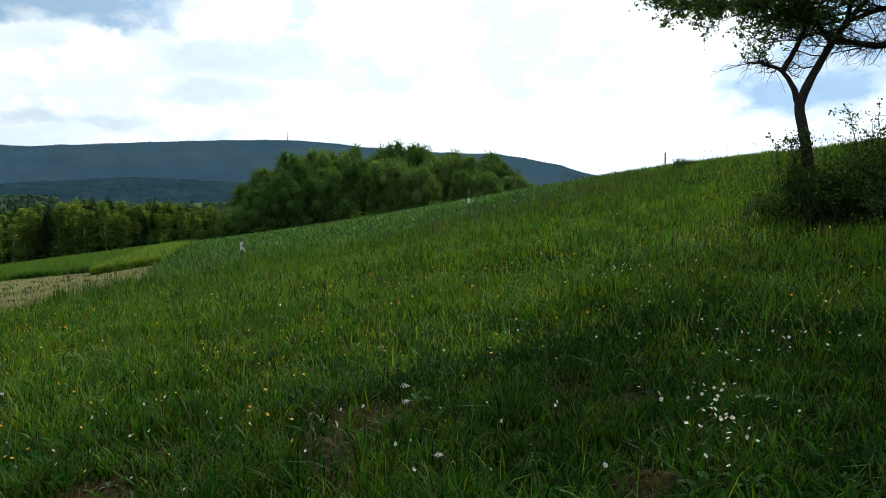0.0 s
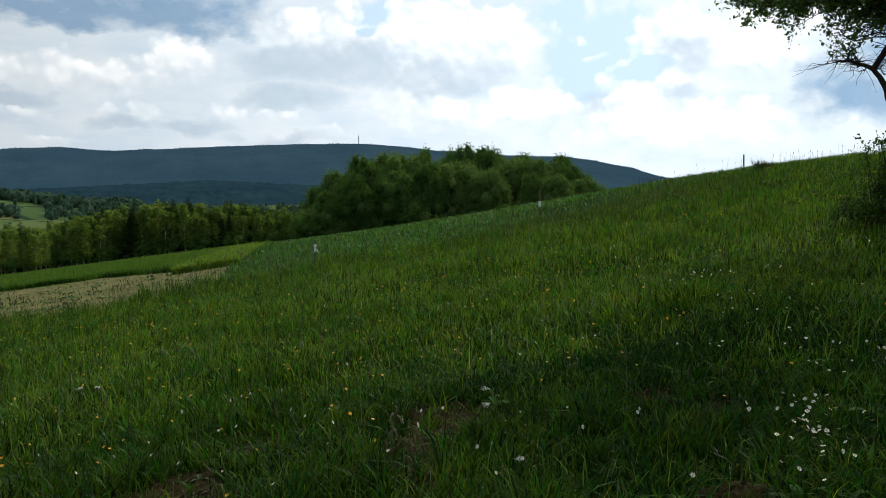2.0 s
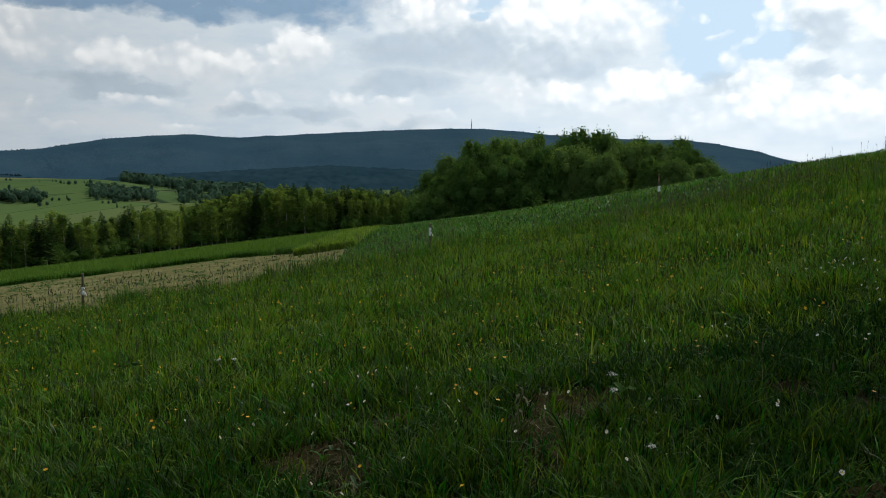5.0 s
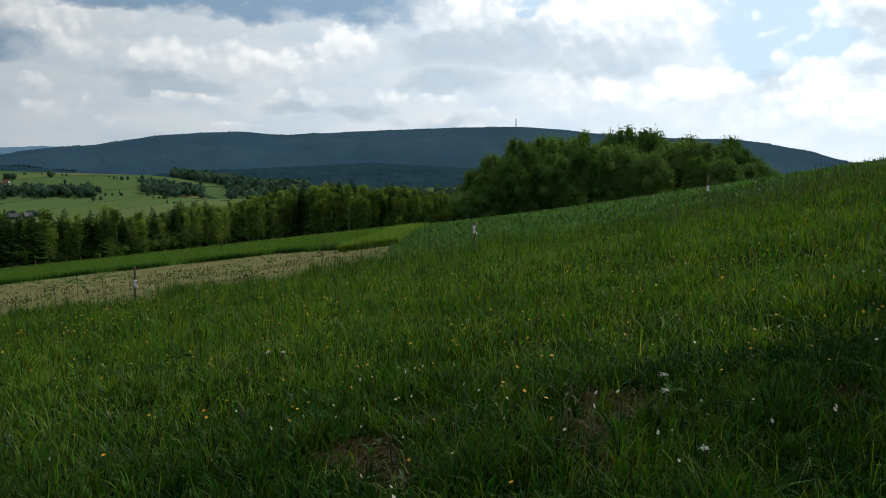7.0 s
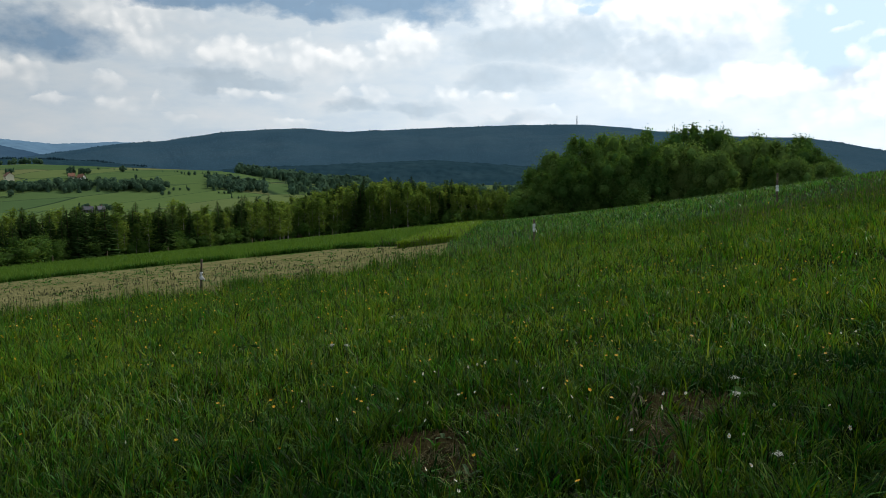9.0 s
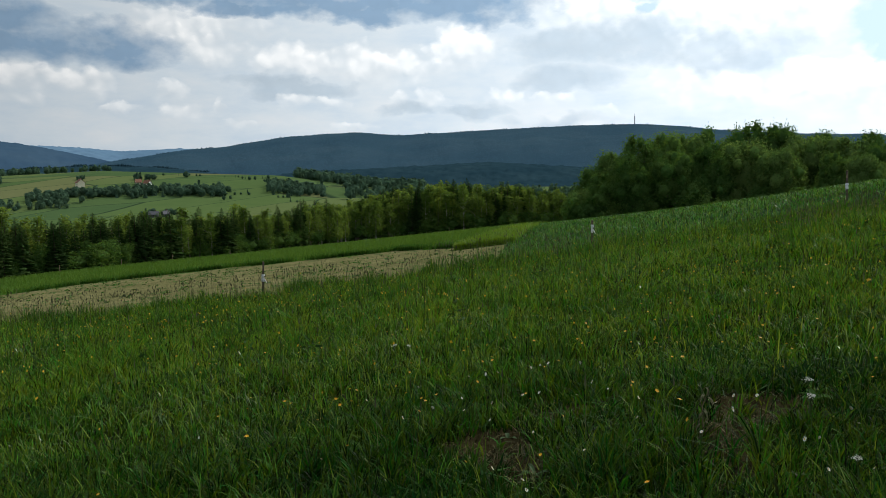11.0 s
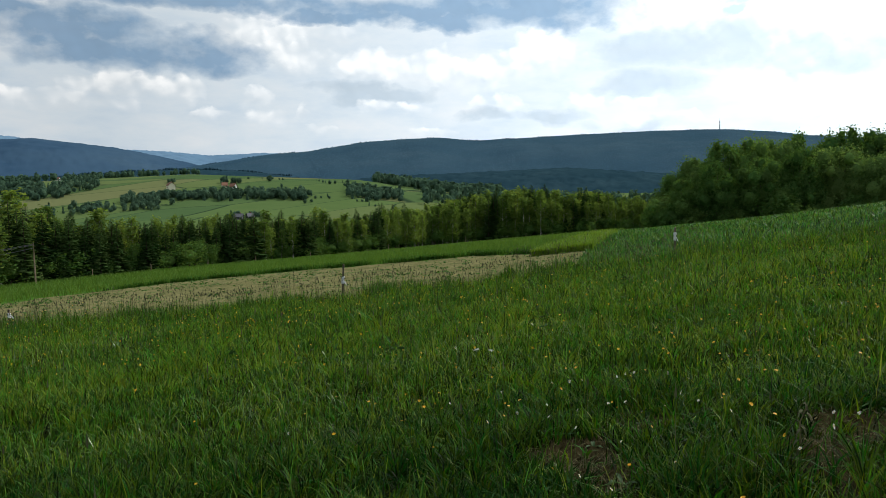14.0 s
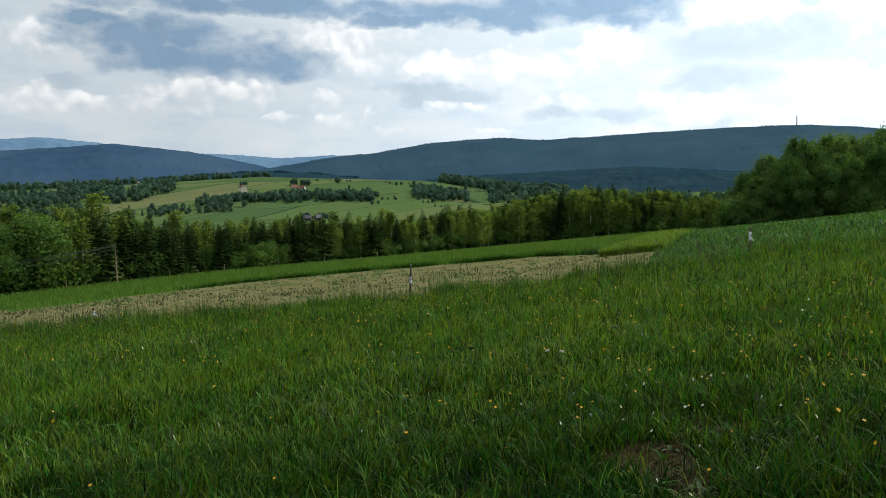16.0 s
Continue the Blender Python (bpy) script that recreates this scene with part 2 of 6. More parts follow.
# near-black meadow ground: the shade between the blades put into the colour
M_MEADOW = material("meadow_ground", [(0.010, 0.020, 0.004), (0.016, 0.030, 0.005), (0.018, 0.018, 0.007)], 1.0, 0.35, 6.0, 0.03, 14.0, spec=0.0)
M_GRAIN = material("young_grain_ground", [(0.022, 0.05, 0.02), (0.028, 0.062, 0.025), (0.02, 0.042, 0.016)], 1.0, 0.2, 5.0, 0.05, 4.0, spec=0.0)
M_SOIL = material("dry_tilled_soil", [(0.160, 0.150, 0.064), (0.212, 0.196, 0.090), (0.092, 0.098, 0.036)], 1.0, 0.25, 1.8, 0.08, 5.0, spec=0.0)
M_CROP = material("green_crop_ground", [(0.05, 0.12, 0.014), (0.065, 0.145, 0.02), (0.045, 0.105, 0.015)], 1.0, 0.15, 3.0, 0.05, 4.0, spec=0.0)
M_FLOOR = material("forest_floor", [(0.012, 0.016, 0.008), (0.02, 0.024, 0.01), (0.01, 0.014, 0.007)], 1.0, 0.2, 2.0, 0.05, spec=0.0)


def patchwork():
    """Small valley fields: irregular strips of slightly different greens, parted by dark hedge lines."""
    mat = material("valley_fields", [(0.066, 0.098, 0.042), (0.088, 0.118, 0.05), (0.046, 0.076, 0.034)], 1.0, 0.008, 0.04, spec=0.0)
    N, L = mat.node_tree.nodes, mat.node_tree.links
    tc, mp = N.new("ShaderNodeTexCoord"), N.new("ShaderNodeMapping")
    mp.inputs["Rotation"].default_value, mp.inputs["Scale"].default_value = (0, 0, 0.9), (0.014, 0.0042, 0.0)
    L.new(tc.outputs["Object"], mp.inputs[0])
    cell, edge = N.new("ShaderNodeTexVoronoi"), N.new("ShaderNodeTexVoronoi")
    edge.feature = "DISTANCE_TO_EDGE"
    for v in (cell, edge):
        v.inputs["Scale"].default_value = 1.0
        L.new(mp.outputs[0], v.inputs["Vector"])
    rp = N.new("ShaderNodeValToRGB")
    L.new(cell.outputs["Color"], rp.inputs[0])
    rp.color_ramp.elements[0].color, rp.color_ramp.elements[1].color = (0.055, 0.11, 0.045, 1), (0.19, 0.185, 0.085, 1)
    k = rp.color_ramp.elements.new(0.5)
    k.color = (0.105, 0.165, 0.05, 1)
    hedge = N.new("ShaderNodeMapRange")
    hedge.inputs[1].default_value, hedge.inputs[2].default_value = 0.004, 0.016
    L.new(edge.outputs["Distance"], hedge.inputs[0])
    a, b = N.new("ShaderNodeMix"), N.new("ShaderNodeMix")
    a.data_type = b.data_type = "RGBA"
    bs = N["Principled BSDF"]
    old = bs.inputs["Base Color"].links[0].from_socket
    a.inputs[0].default_value = 0.7
    L.new(old, a.inputs[6]), L.new(rp.outputs[0], a.inputs[7])
    L.new(hedge.outputs[0], b.inputs[0]), L.new(a.outputs[2], b.inputs[7])
    b.inputs[6].default_value = (0.03, 0.055, 0.028, 1)
    L.new(b.outputs[2], bs.inputs["Base Color"])
    return mat


M_VALLEY = patchwork()
# near blades darkened, hay blades brightened as if backlit: light put into the colours
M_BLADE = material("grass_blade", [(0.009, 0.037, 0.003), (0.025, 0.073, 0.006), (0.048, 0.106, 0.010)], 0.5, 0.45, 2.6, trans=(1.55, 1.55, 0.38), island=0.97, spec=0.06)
M_BACKLIT_HAY = material("backlit_hay_blade", [(0.034, 0.103, 0.009), (0.064, 0.148, 0.013), (0.110, 0.182, 0.020)], 0.5, 0.3, 1.6, trans=(1.6, 1.5, 0.4), island=0.95, spec=0.05)
# much paler than other blades: highlights put into the base colour
M_HIGHLIGHT = material("highlight_arching_blade", [(0.064, 0.144, 0.014), (0.092, 0.178, 0.022), (0.125, 0.20, 0.034)], 0.4, 0.4, 3.0, trans=(1.65, 1.5, 0.45), island=0.75, spec=0.12)
M_SHEEN = material("smooth_bent_grass_blade", [(0.08, 0.16, 0.03), (0.11, 0.19, 0.045), (0.13, 0.20, 0.06)], 0.3, 0.4, 3.0, trans=(1.5, 1.4, 0.5), island=0.5, spec=0.8)
M_BLADE_DRY = material("dry_grass_stem", [(0.14, 0.15, 0.06), (0.18, 0.17, 0.08), (0.10, 0.11, 0.04)], 0.7, 0.5, 4.0, island=0.3)
M_GRAINBLADE = material("young_grain_blade", [(0.055, 0.148, 0.024), (0.078, 0.178, 0.032), (0.036, 0.105, 0.02)], 0.5, 0.35, 2.0, trans=(1.3, 1.25, 0.5), island=0.75, spec=0.12)
M_CROPBLADE = material("green_crop_blade", [(0.082, 0.156, 0.028), (0.102, 0.182, 0.034), (0.068, 0.132, 0.025)], 0.6, 0.1, 1.0, trans=(1.5, 1.4, 0.6), island=0.15, spec=0.04)
M_SEED = material("grass_seed_head", [(0.11, 0.115, 0.055), (0.14, 0.13, 0.07), (0.08, 0.09, 0.04)], 0.8, 1.0, 8.0, island=0.35)
M_BROAD = material("broad_herb_leaf", [(0.045, 0.125, 0.018), (0.062, 0.145, 0.02), (0.035, 0.095, 0.015)], 0.6, 2.0, 20.0, trans=(1.1, 1.1, 0.4), island=0.4, spec=0.08)
# clover green darkened: shade and vignetting on the turf put into leaf colour
M_CLOVER = material("shade_dark_clover_leaf", [(0.014, 0.05, 0.008), (0.022, 0.066, 0.010), (0.010, 0.04, 0.007)], 0.65, 2.0, 20.0, trans=(1.1, 1.1, 0.4), island=0.5, spec=0.05)
M_EARTH = material("bare_earth", [(0.033, 0.028, 0.012), (0.050, 0.042, 0.019), (0.016, 0.014, 0.006)], 1.0, 6.0, 30.0, 0.012, 40.0, spec=0.0)
M_STRAW = material("dead_straw", [(0.125, 0.112, 0.052), (0.086, 0.078, 0.036), (0.19, 0.17, 0.09)], 0.9, 2.0, 12.0, island=0.6, spec=0.05)
M_PETAL = material("white_petal", [(0.80, 0.78, 0.68), (0.82, 0.81, 0.73), (0.72, 0.70, 0.60)], 0.6, 5.0, 60.0)
M_YELLOW = material("yellow_petal", [(0.72, 0.42, 0.012), (0.76, 0.48, 0.016), (0.66, 0.33, 0.010)], 0.5, 5.0, 60.0)
M_STALK = material("dark_grass_stalk", [(0.020, 0.042, 0.013), (0.034, 0.046, 0.018), (0.038, 0.032, 0.018)], 0.7, 2.0, 12.0, island=0.4, spec=0.05)
M_PALELEAF = material("withered_leaf", [(0.10, 0.10, 0.055), (0.16, 0.155, 0.09), (0.06, 0.055, 0.03)], 0.8, 8.0, 60.0, island=0.4, spec=0.05)
M_SILVERLEAF = material("grey_green_leaf", [(0.07, 0.125, 0.05), (0.095, 0.15, 0.07), (0.055, 0.10, 0.04)], 0.6, 8.0, 60.0, trans=(1.1, 1.1, 0.6), spec=0.12)
M_STEM = material("flower_stem", [(0.05, 0.10, 0.02), (0.07, 0.12, 0.03), (0.04, 0.08, 0.02)], 0.6, 5.0, 40.0)
M_BARK = material("fruit_tree_bark", [(0.042, 0.035, 0.03), (0.062, 0.053, 0.044), (0.022, 0.018, 0.016)], 0.95, 3.0, 18.0, 0.02, 22.0, spec=0.1)
M_DARKBARK = material("conifer_bark", [(0.10, 0.07, 0.05), (0.13, 0.095, 0.07), (0.06, 0.045, 0.035)], 0.9, 0.6, 5.0, 0.02)
M_BIRCHBARK = material("birch_bark", [(0.42, 0.38, 0.32), (0.5, 0.47, 0.42), (0.08, 0.07, 0.06)], 0.8, 0.8, 3.0, 0.01)
M_LEAF = material("fruit_tree_leaf", [(0.05, 0.10, 0.028), (0.066, 0.125, 0.034), (0.04, 0.085, 0.024)], 0.5, 1.0, 8.0, trans=(2.2, 2.2, 1.0), island=0.5, spec=0.15)
M_SHRUB = material("shrub_leaf", [(0.030, 0.072, 0.014), (0.044, 0.092, 0.018), (0.024, 0.058, 0.013)], 0.6, 1.0, 8.0, trans=(1.7, 1.7, 0.6), island=0.5, spec=0.1)
# both deciduous greens lightened: the haze veil over the stand put into the colour
M_CROWN = material("deciduous_foliage", [(0.066, 0.130, 0.034), (0.083, 0.152, 0.038), (0.054, 0.110, 0.032)], 0.8, 0.12, 0.6, trans=(2.2, 2.1, 0.9), island=0.3, spec=0.0, each=0.25)
M_CROWN2 = material("light_deciduous_foliage", [(0.094, 0.162, 0.046), (0.110, 0.182, 0.050), (0.078, 0.140, 0.044)], 0.8, 0.12, 0.6, trans=(2.3, 2.2, 1.2), island=0.3, spec=0.0, each=0.2)
M_SPRUCE = material("spruce_needles", [(0.058, 0.110, 0.034), (0.078, 0.136, 0.038), (0.042, 0.084, 0.029)], 0.7, 0.2, 1.0, trans=(1.4, 1.4, 0.8), island=0.35, spec=0.0, each=0.4)
M_BIRCH = material("birch_foliage", [(0.108, 0.172, 0.040), (0.132, 0.196, 0.046), (0.088, 0.146, 0.036)], 0.6, 0.15, 0.8, trans=(2.1, 2.0, 1.0), island=0.3, spec=0.0, each=0.35)
# foliage lightened and blued: valley haze put into the base colour
M_FARWOOD = material("hazy_far_foliage", [(0.062, 0.112, 0.070), (0.080, 0.134, 0.078), (0.050, 0.098, 0.066)], 1.0, 0.012, 0.1, trans=(1.8, 1.8, 1.7), island=0.05, spec=0.0)
# far slopes tinted blue: haze put into the base colours of all three
M_RIDGE = material("hazy_spruce_ridge", [(0.030, 0.066, 0.098), (0.048, 0.090, 0.120), (0.036, 0.076, 0.106)], 1.0, 0.0028, 0.012, spec=0.0)
M_RIDGEWOOD = material("hazy_ridge_spruces", [(0.032, 0.073, 0.110), (0.055, 0.103, 0.136), (0.039, 0.084, 0.121)], 1.0, 0.0028, 0.012, island=0.05, spec=0.0)
M_SPUR = material("hazy_wooded_spur", [(0.019, 0.046, 0.062), (0.027, 0.058, 0.073), (0.015, 0.039, 0.053)], 1.0, 0.008, 0.03, spec=0.0)
M_CROPPALE = material("pale_green_crop_blade", [(0.13, 0.23, 0.018), (0.15, 0.25, 0.022), (0.11, 0.20, 0.018)], 0.5, 0.1, 1.0, trans=(1.4, 1.3, 0.5), island=0.25)
# haze blue and the shade of the folds put into the hill's colours
M_HILL = material("hazy_wooded_hill", [(0.034, 0.072, 0.122), (0.056, 0.102, 0.150), (0.042, 0.084, 0.136)], 1.0, 0.0025, 0.01, spec=0.0)
# paler still: thicker haze put into the colour
M_HILL2 = material("hazy_remote_mountain", [(0.13, 0.23, 0.33), (0.15, 0.25, 0.35), (0.12, 0.21, 0.31)], 1.0, 0.002, 0.02, spec=0.0)
M_WOOD = material("weathered_post_wood", [(0.10, 0.078, 0.055), (0.14, 0.108, 0.078), (0.06, 0.046, 0.033)], 0.85, 6.0, 40.0, 0.004, 60.0)
M_WOODTOP = material("pale_worn_post_top", [(0.25, 0.185, 0.12), (0.31, 0.235, 0.16), (0.17, 0.125, 0.08)], 0.85, 6.0, 40.0, 0.004, 60.0)
M_WRAP = material("white_plastic_wrap", [(0.72, 0.73, 0.74), (0.8, 0.8, 0.8), (0.55, 0.57, 0.58)], 0.45, 4.0, 20.0, 0.01, 15.0)
M_PLASTER = material("cream_plaster", [(0.72, 0.66, 0.5), (0.76, 0.7, 0.55), (0.66, 0.6, 0.46)], 0.9, 0.3, 3.0)
M_WHITEWALL = material("white_plaster", [(0.75, 0.75, 0.72), (0.8, 0.8, 0.78), (0.66, 0.66, 0.64)], 0.9, 0.3, 3.0)
M_ROOF = material("brown_roof_tiles", [(0.20, 0.10, 0.06), (0.25, 0.13, 0.08), (0.14, 0.07, 0.05)], 0.8, 0.5, 4.0)
M_ROOF2 = material("orange_roof_tiles", [(0.20, 0.095, 0.06), (0.24, 0.115, 0.07), (0.17, 0.08, 0.05)], 0.8, 0.5, 4.0)
M_ROOF3 = material("grey_roof_sheet", [(0.10, 0.10, 0.115), (0.13, 0.13, 0.145), (0.08, 0.08, 0.09)], 0.7, 0.5, 4.0)
M_GLASS = material("dark_window_glass", [(0.03, 0.035, 0.04), (0.04, 0.045, 0.05), (0.02, 0.025, 0.03)], 0.1, 1.0, 4.0, spec=0.5)
M_STEEL = material("painted_steel", [(0.25, 0.26, 0.28), (0.3, 0.3, 0.32), (0.2, 0.2, 0.22)], 0.5, 0.2, 2.0, metal=0.5)
M_WIRE = material("wire_metal", [(0.12, 0.12, 0.13), (0.15, 0.15, 0.16), (0.1, 0.1, 0.1)], 0.4, 1.0, 4.0, metal=0.8)

# ---------------------------------------------------------------- helpers
rng = np.random.default_rng(7)


def tri_mesh(name, V, F, mats, mat_index=None, smooth=False):
    me = bpy.data.meshes.new(name)
    V, F = np.asarray(V, dtype=np.float32), np.asarray(F, dtype=np.int32)
    me.vertices.add(len(V))
    me.vertices.foreach_set("co", V.ravel())
    me.loops.add(F.size)
    me.loops.foreach_set("vertex_index", F.ravel())
    me.polygons.add(len(F))
    me.polygons.foreach_set("loop_start", np.arange(0, F.size, F.shape[1], dtype=np.int32))
    for k in mats if isinstance(mats, (list, tuple)) else [mats]:
        me.materials.append(k)
    if mat_index is not None:
        me.polygons.foreach_set("material_index", np.asarray(mat_index, dtype=np.int32))
    if smooth:
        me.polygons.foreach_set("use_smooth", np.ones(len(F), dtype=bool))
    me.update(calc_edges=True)
    me.validate()
    return me


def part(name, me, parent, label=""):
    ob = new(name, me)
    ob.parent = parent
    if label:
        ob["label"] = label
    return ob


def bm_mesh(name, bm, mats):
    me = bpy.data.meshes.new(name)
    bm.to_mesh(me)
    bm.free()
    for k in mats if isinstance(mats, (list, tuple)) else [mats]:
        me.materials.append(k)
    return me


def join(parts):
    """Lists of (V, F) to one (V, F)."""
    V, F, n = [], [], 0
    for v, f in parts:
        V.append(v), F.append(np.asarray(f) + n)
        n += len(v)
    return np.concatenate(V), np.concatenate(F)


def tube(points, radii, sides=7):
    """A tapering limb along points, as triangles."""
    P = np.asarray(points, float)
    n = len(P)
    d = np.gradient(P, axis=0)
    d /= np.linalg.norm(d, axis=1)[:, None] + 1e-9
    axes = np.eye(3)
    ref = axes[np.argmin(np.abs(d).max(0))]
    a = np.cross(d, ref[None])
    a /= np.linalg.norm(a, axis=1)[:, None]
    b = np.cross(d, a)
    th = np.linspace(0, 2 * np.pi, sides, endpoint=False)
    V = (P[:, None] + np.asarray(radii, float)[:, None, None] * (np.cos(th)[None, :, None] * a[:, None] + np.sin(th)[None, :, None] * b[:, None])).reshape(-1, 3)
    F = []
    for i in range(n - 1):
        for j in range(sides):
            p, q = i * sides + j, i * sides + (j + 1) % sides
            F += [(p, p + sides, q), (q, p + sides, q + sides)]
    for j in range(1, sides - 1):
        F.append(((n - 1) * sides, (n - 1) * sides + j, (n - 1) * sides + j + 1))
    return V, np.array(F)


def leaf_cards(P, size, rs, up=0.3, tilt=1.0, aspect=0.6, out=None, spread=0.45):
    """Small folded leaf shapes (two triangles each) at the points P, turned every way or facing along out."""
    n = len(P)
    d = rs.normal(size=(n, 3)) * [1, 1, tilt] + [0, 0, up]
    if out is not None:
        o = out / (np.linalg.norm(out, axis=1)[:, None] + 1e-9) + rs.normal(size=(n, 3)) * spread
        d = np.cross(o, d)
    d /= np.linalg.norm(d, axis=1)[:, None]
    r = rs.normal(size=(n, 3)) if out is None else o
    s = np.cross(d, r)
    s /= np.linalg.norm(s, axis=1)[:, None] + 1e-9
    k = np.cross(d, s)
    L = size * rs.uniform(0.6, 1.4, n)[:, None]
    a, b = P - d * L * 0.5, P + d * L * 0.5
    m = P + k * L * 0.12
    V = np.stack([a, m + s * L * aspect * 0.5, b, m - s * L * aspect * 0.5], 1).reshape(-1, 3)
    i = np.arange(n)[:, None] * 4
    F = np.concatenate([i + [0, 1, 2], i + [0, 2, 3]], 1).reshape(-1, 3)
    return V, F


def mass(c, s, rs, around=9, rings=6):
    """The dense inner bulk of a lobe of foliage: an uneven closed ellipsoid."""
    V, F = [], []
    for i in range(1, rings):
        b = math.pi * i / rings
        for k in range(around):
            a = 2 * math.pi * (k + 0.5 * (i % 2)) / around
            q = rs.uniform(0.82, 1.12)
            V.append((c[0] + s[0] * q * math.sin(b) * math.cos(a), c[1] + s[1] * q * math.sin(b) * math.sin(a), c[2] + s[2] * q * math.cos(b)))
    n = len(V)
    V += [(c[0], c[1], c[2] + s[2]), (c[0], c[1], c[2] - s[2])]
    for i in range(rings - 2):
        for k in range(around):
            p, p2 = i * around + k, i * around + (k + 1) % around
            F += [(p, p + around, p2), (p2, p + around, p2 + around)]
    for k in range(around):
        k2 = (k + 1) % around
        F += [(n, k, k2), (n + 1, n - around + k2, n - around + k)]
    return np.array(V, float), np.array(F)


# ---------------------------------------------------------------- lie of the land
NEAR = np.array([
    (0, 0, 0), (6, 0, 0.5), (-6, 0, -0.5), (0, 8, -0.05), (0, -18, 0.1), (22, -12, 1.8), (-28, -12, -2.8),
    (-19.5, 23.2, -3.1), (-8, 30, -1.6), (1.3, 35, -0.1), (12.3, 42, 2.1), (16.5, 43, 2.5), (23.3, 40, 3.2), (32, 68, 3.3), (7, 14.4, 0.75),
    (-31, 16.5, -4.2), (-46, 49, -6.15), (-19, 47, -3.2), (-62, 26, -7.6), (-118, 92, -14.3), (-120, 51, -13.8), (-109, 130, -14.8),
    (-97, 175, -14.3), (-68, 188, -12.7), (-26, 148, -7.4), (-10.5, 119.5, -4.2), (0, 90, -1.5), (6.1, 69.7, 0.3), (10.5, 54, 1.55), (20, 170, -6.5), (-120, -30, -13)], float)
FAR_AZ = [-180, -80, -66, -55, -50, -38, -30, 0, 30, 180]
FAR_R = [250, 420, 800, 1400, 2100, 4900]
FAR_Z = [
    (-12, -21, -23, -25, -25, -24, -22, -14, -2, -12),
    (-20, -40, -42, -42, -42, -42, -42, -30, -8, -20),
    (-25, -42, -40, -34, -33, -33, -42, -42, -15, -25),
    (-20, -4, 4, 15, 20, 7, -20, -35, -25, -20),
    (-20, 10, 10, 8, 8, 0, -20, -30, -25, -20),
    (-20, 0, 0, 0, 0, 0, 0, 0, 0, -20)]


def _tps_kernel(d2):
    return np.where(d2 > 0, 0.5 * d2 * np.log(np.maximum(d2, 1e-9)), 0.0)


def _tps_fit():
    P = NEAR[:, :2] / 50
    n = len(P)
    K = _tps_kernel(((P[:, None] - P[None]) ** 2).sum(-1)) + np.eye(n) * 0.002
    A = np.zeros((n + 3, n + 3))
    A[:n, :n], A[:n, n], A[:n, n + 1:], A[n, :n], A[n + 1:, :n] = K, 1, P, 1, P.T
    return np.linalg.solve(A, np.concatenate([NEAR[:, 2], np.zeros(3)]))


TPS = _tps_fit()


def height(x, y):
    """Height of the bare ground."""
    x, y = np.asarray(x, float), np.asarray(y, float)
    shape = x.shape
    x, y = x.ravel(), y.ravel()
    r, az = np.hypot(x, y), np.degrees(np.arctan2(x, y))
    z = np.zeros(len(x))
    near = r < 320
    if near.any():
        Q = np.stack([x[near], y[near]], 1) / 50
        P = NEAR[:, :2] / 50
        z[near] = _tps_kernel(((Q[:, None] - P[None]) ** 2).sum(-1)) @ TPS[:len(P)] + TPS[len(P)] + Q @ TPS[len(P) + 1:]
    s = np.interp(np.log(np.maximum(r, 1)), np.log(FAR_R), np.arange(6))
    i = np.minimum(s.astype(int), 4)
    u = s - i
    u = u * u * (3 - 2 * u)
    zi = np.stack([np.interp(az, FAR_AZ, row) for row in FAR_Z])
    k = np.arange(len(x))
    zf = zi[i, k] * (1 - u) + zi[i + 1, k] * u
    w = np.clip((r - 190) / 110, 0, 1)
    w = w * w * (3 - 2 * w)
    lumps = 0.05 * np.sin(x * 1.1 + 0.6 * np.sin(y * 0.7)) * np.sin(y * 0.9 + 0.4) * np.clip(1.5 - r / 60, 0, 1)
    return (np.where(near, z, 0) * (1 - w) + zf * w + lumps).reshape(shape)


def polar(az, r):
    a = np.radians(az)
    return r * np.sin(a), r * np.cos(a)


# field boundaries: the line of stakes, the tilled strip, and the two crops behind it
def stake_line(x):
    """y of the meadow's far border."""
    return np.interp(x, [-140, -60, -31, -19.5, -8, 1.3, 12.3, 60], [-16, 7, 18.0, 23.8, 30.3, 35.3, 42.2, 66])


def zone(x, y):
    """0 meadow, 1 young grain, 2 tilled soil, 3 green crop, 4 forest floor, 5 valley grassland"""
    r, az = np.hypot(x, y), np.degrees(np.arctan2(x, y))
    z = np.zeros(np.shape(x), int)
    beyond = (y > stake_line(x)) & (np.abs(az) < 100)
    soil_right = np.interp(y, [28, 46, 60], [-11.5, -17.8, -20])
    soil_far = np.interp(x, [-120, -62, -56, -46, -30, -17], [8, 27, 44, 49.5, 53, 46])
    soil = (x < soil_right) & (y < soil_far)
    crop_right = np.interp(y, [44, 191, 260], [-17.8, -58, -76])
    z = np.where(beyond, 1, z)
    z = np.where(beyond & (x < crop_right), 3, z)
    z = np.where(beyond & soil, 2, z)
    foot = np.interp(az, [-100, -67, -52, -40, -29, -20, -16, -14, 7, 9, 40], [128, 130, 150, 171, 200, 202, 190, 158, 156, 215, 230])
    z = np.where((r > foot + 1) & (np.abs(az) < 100), 4, z)
    z = np.where(r > 560, 5, z)
    return z


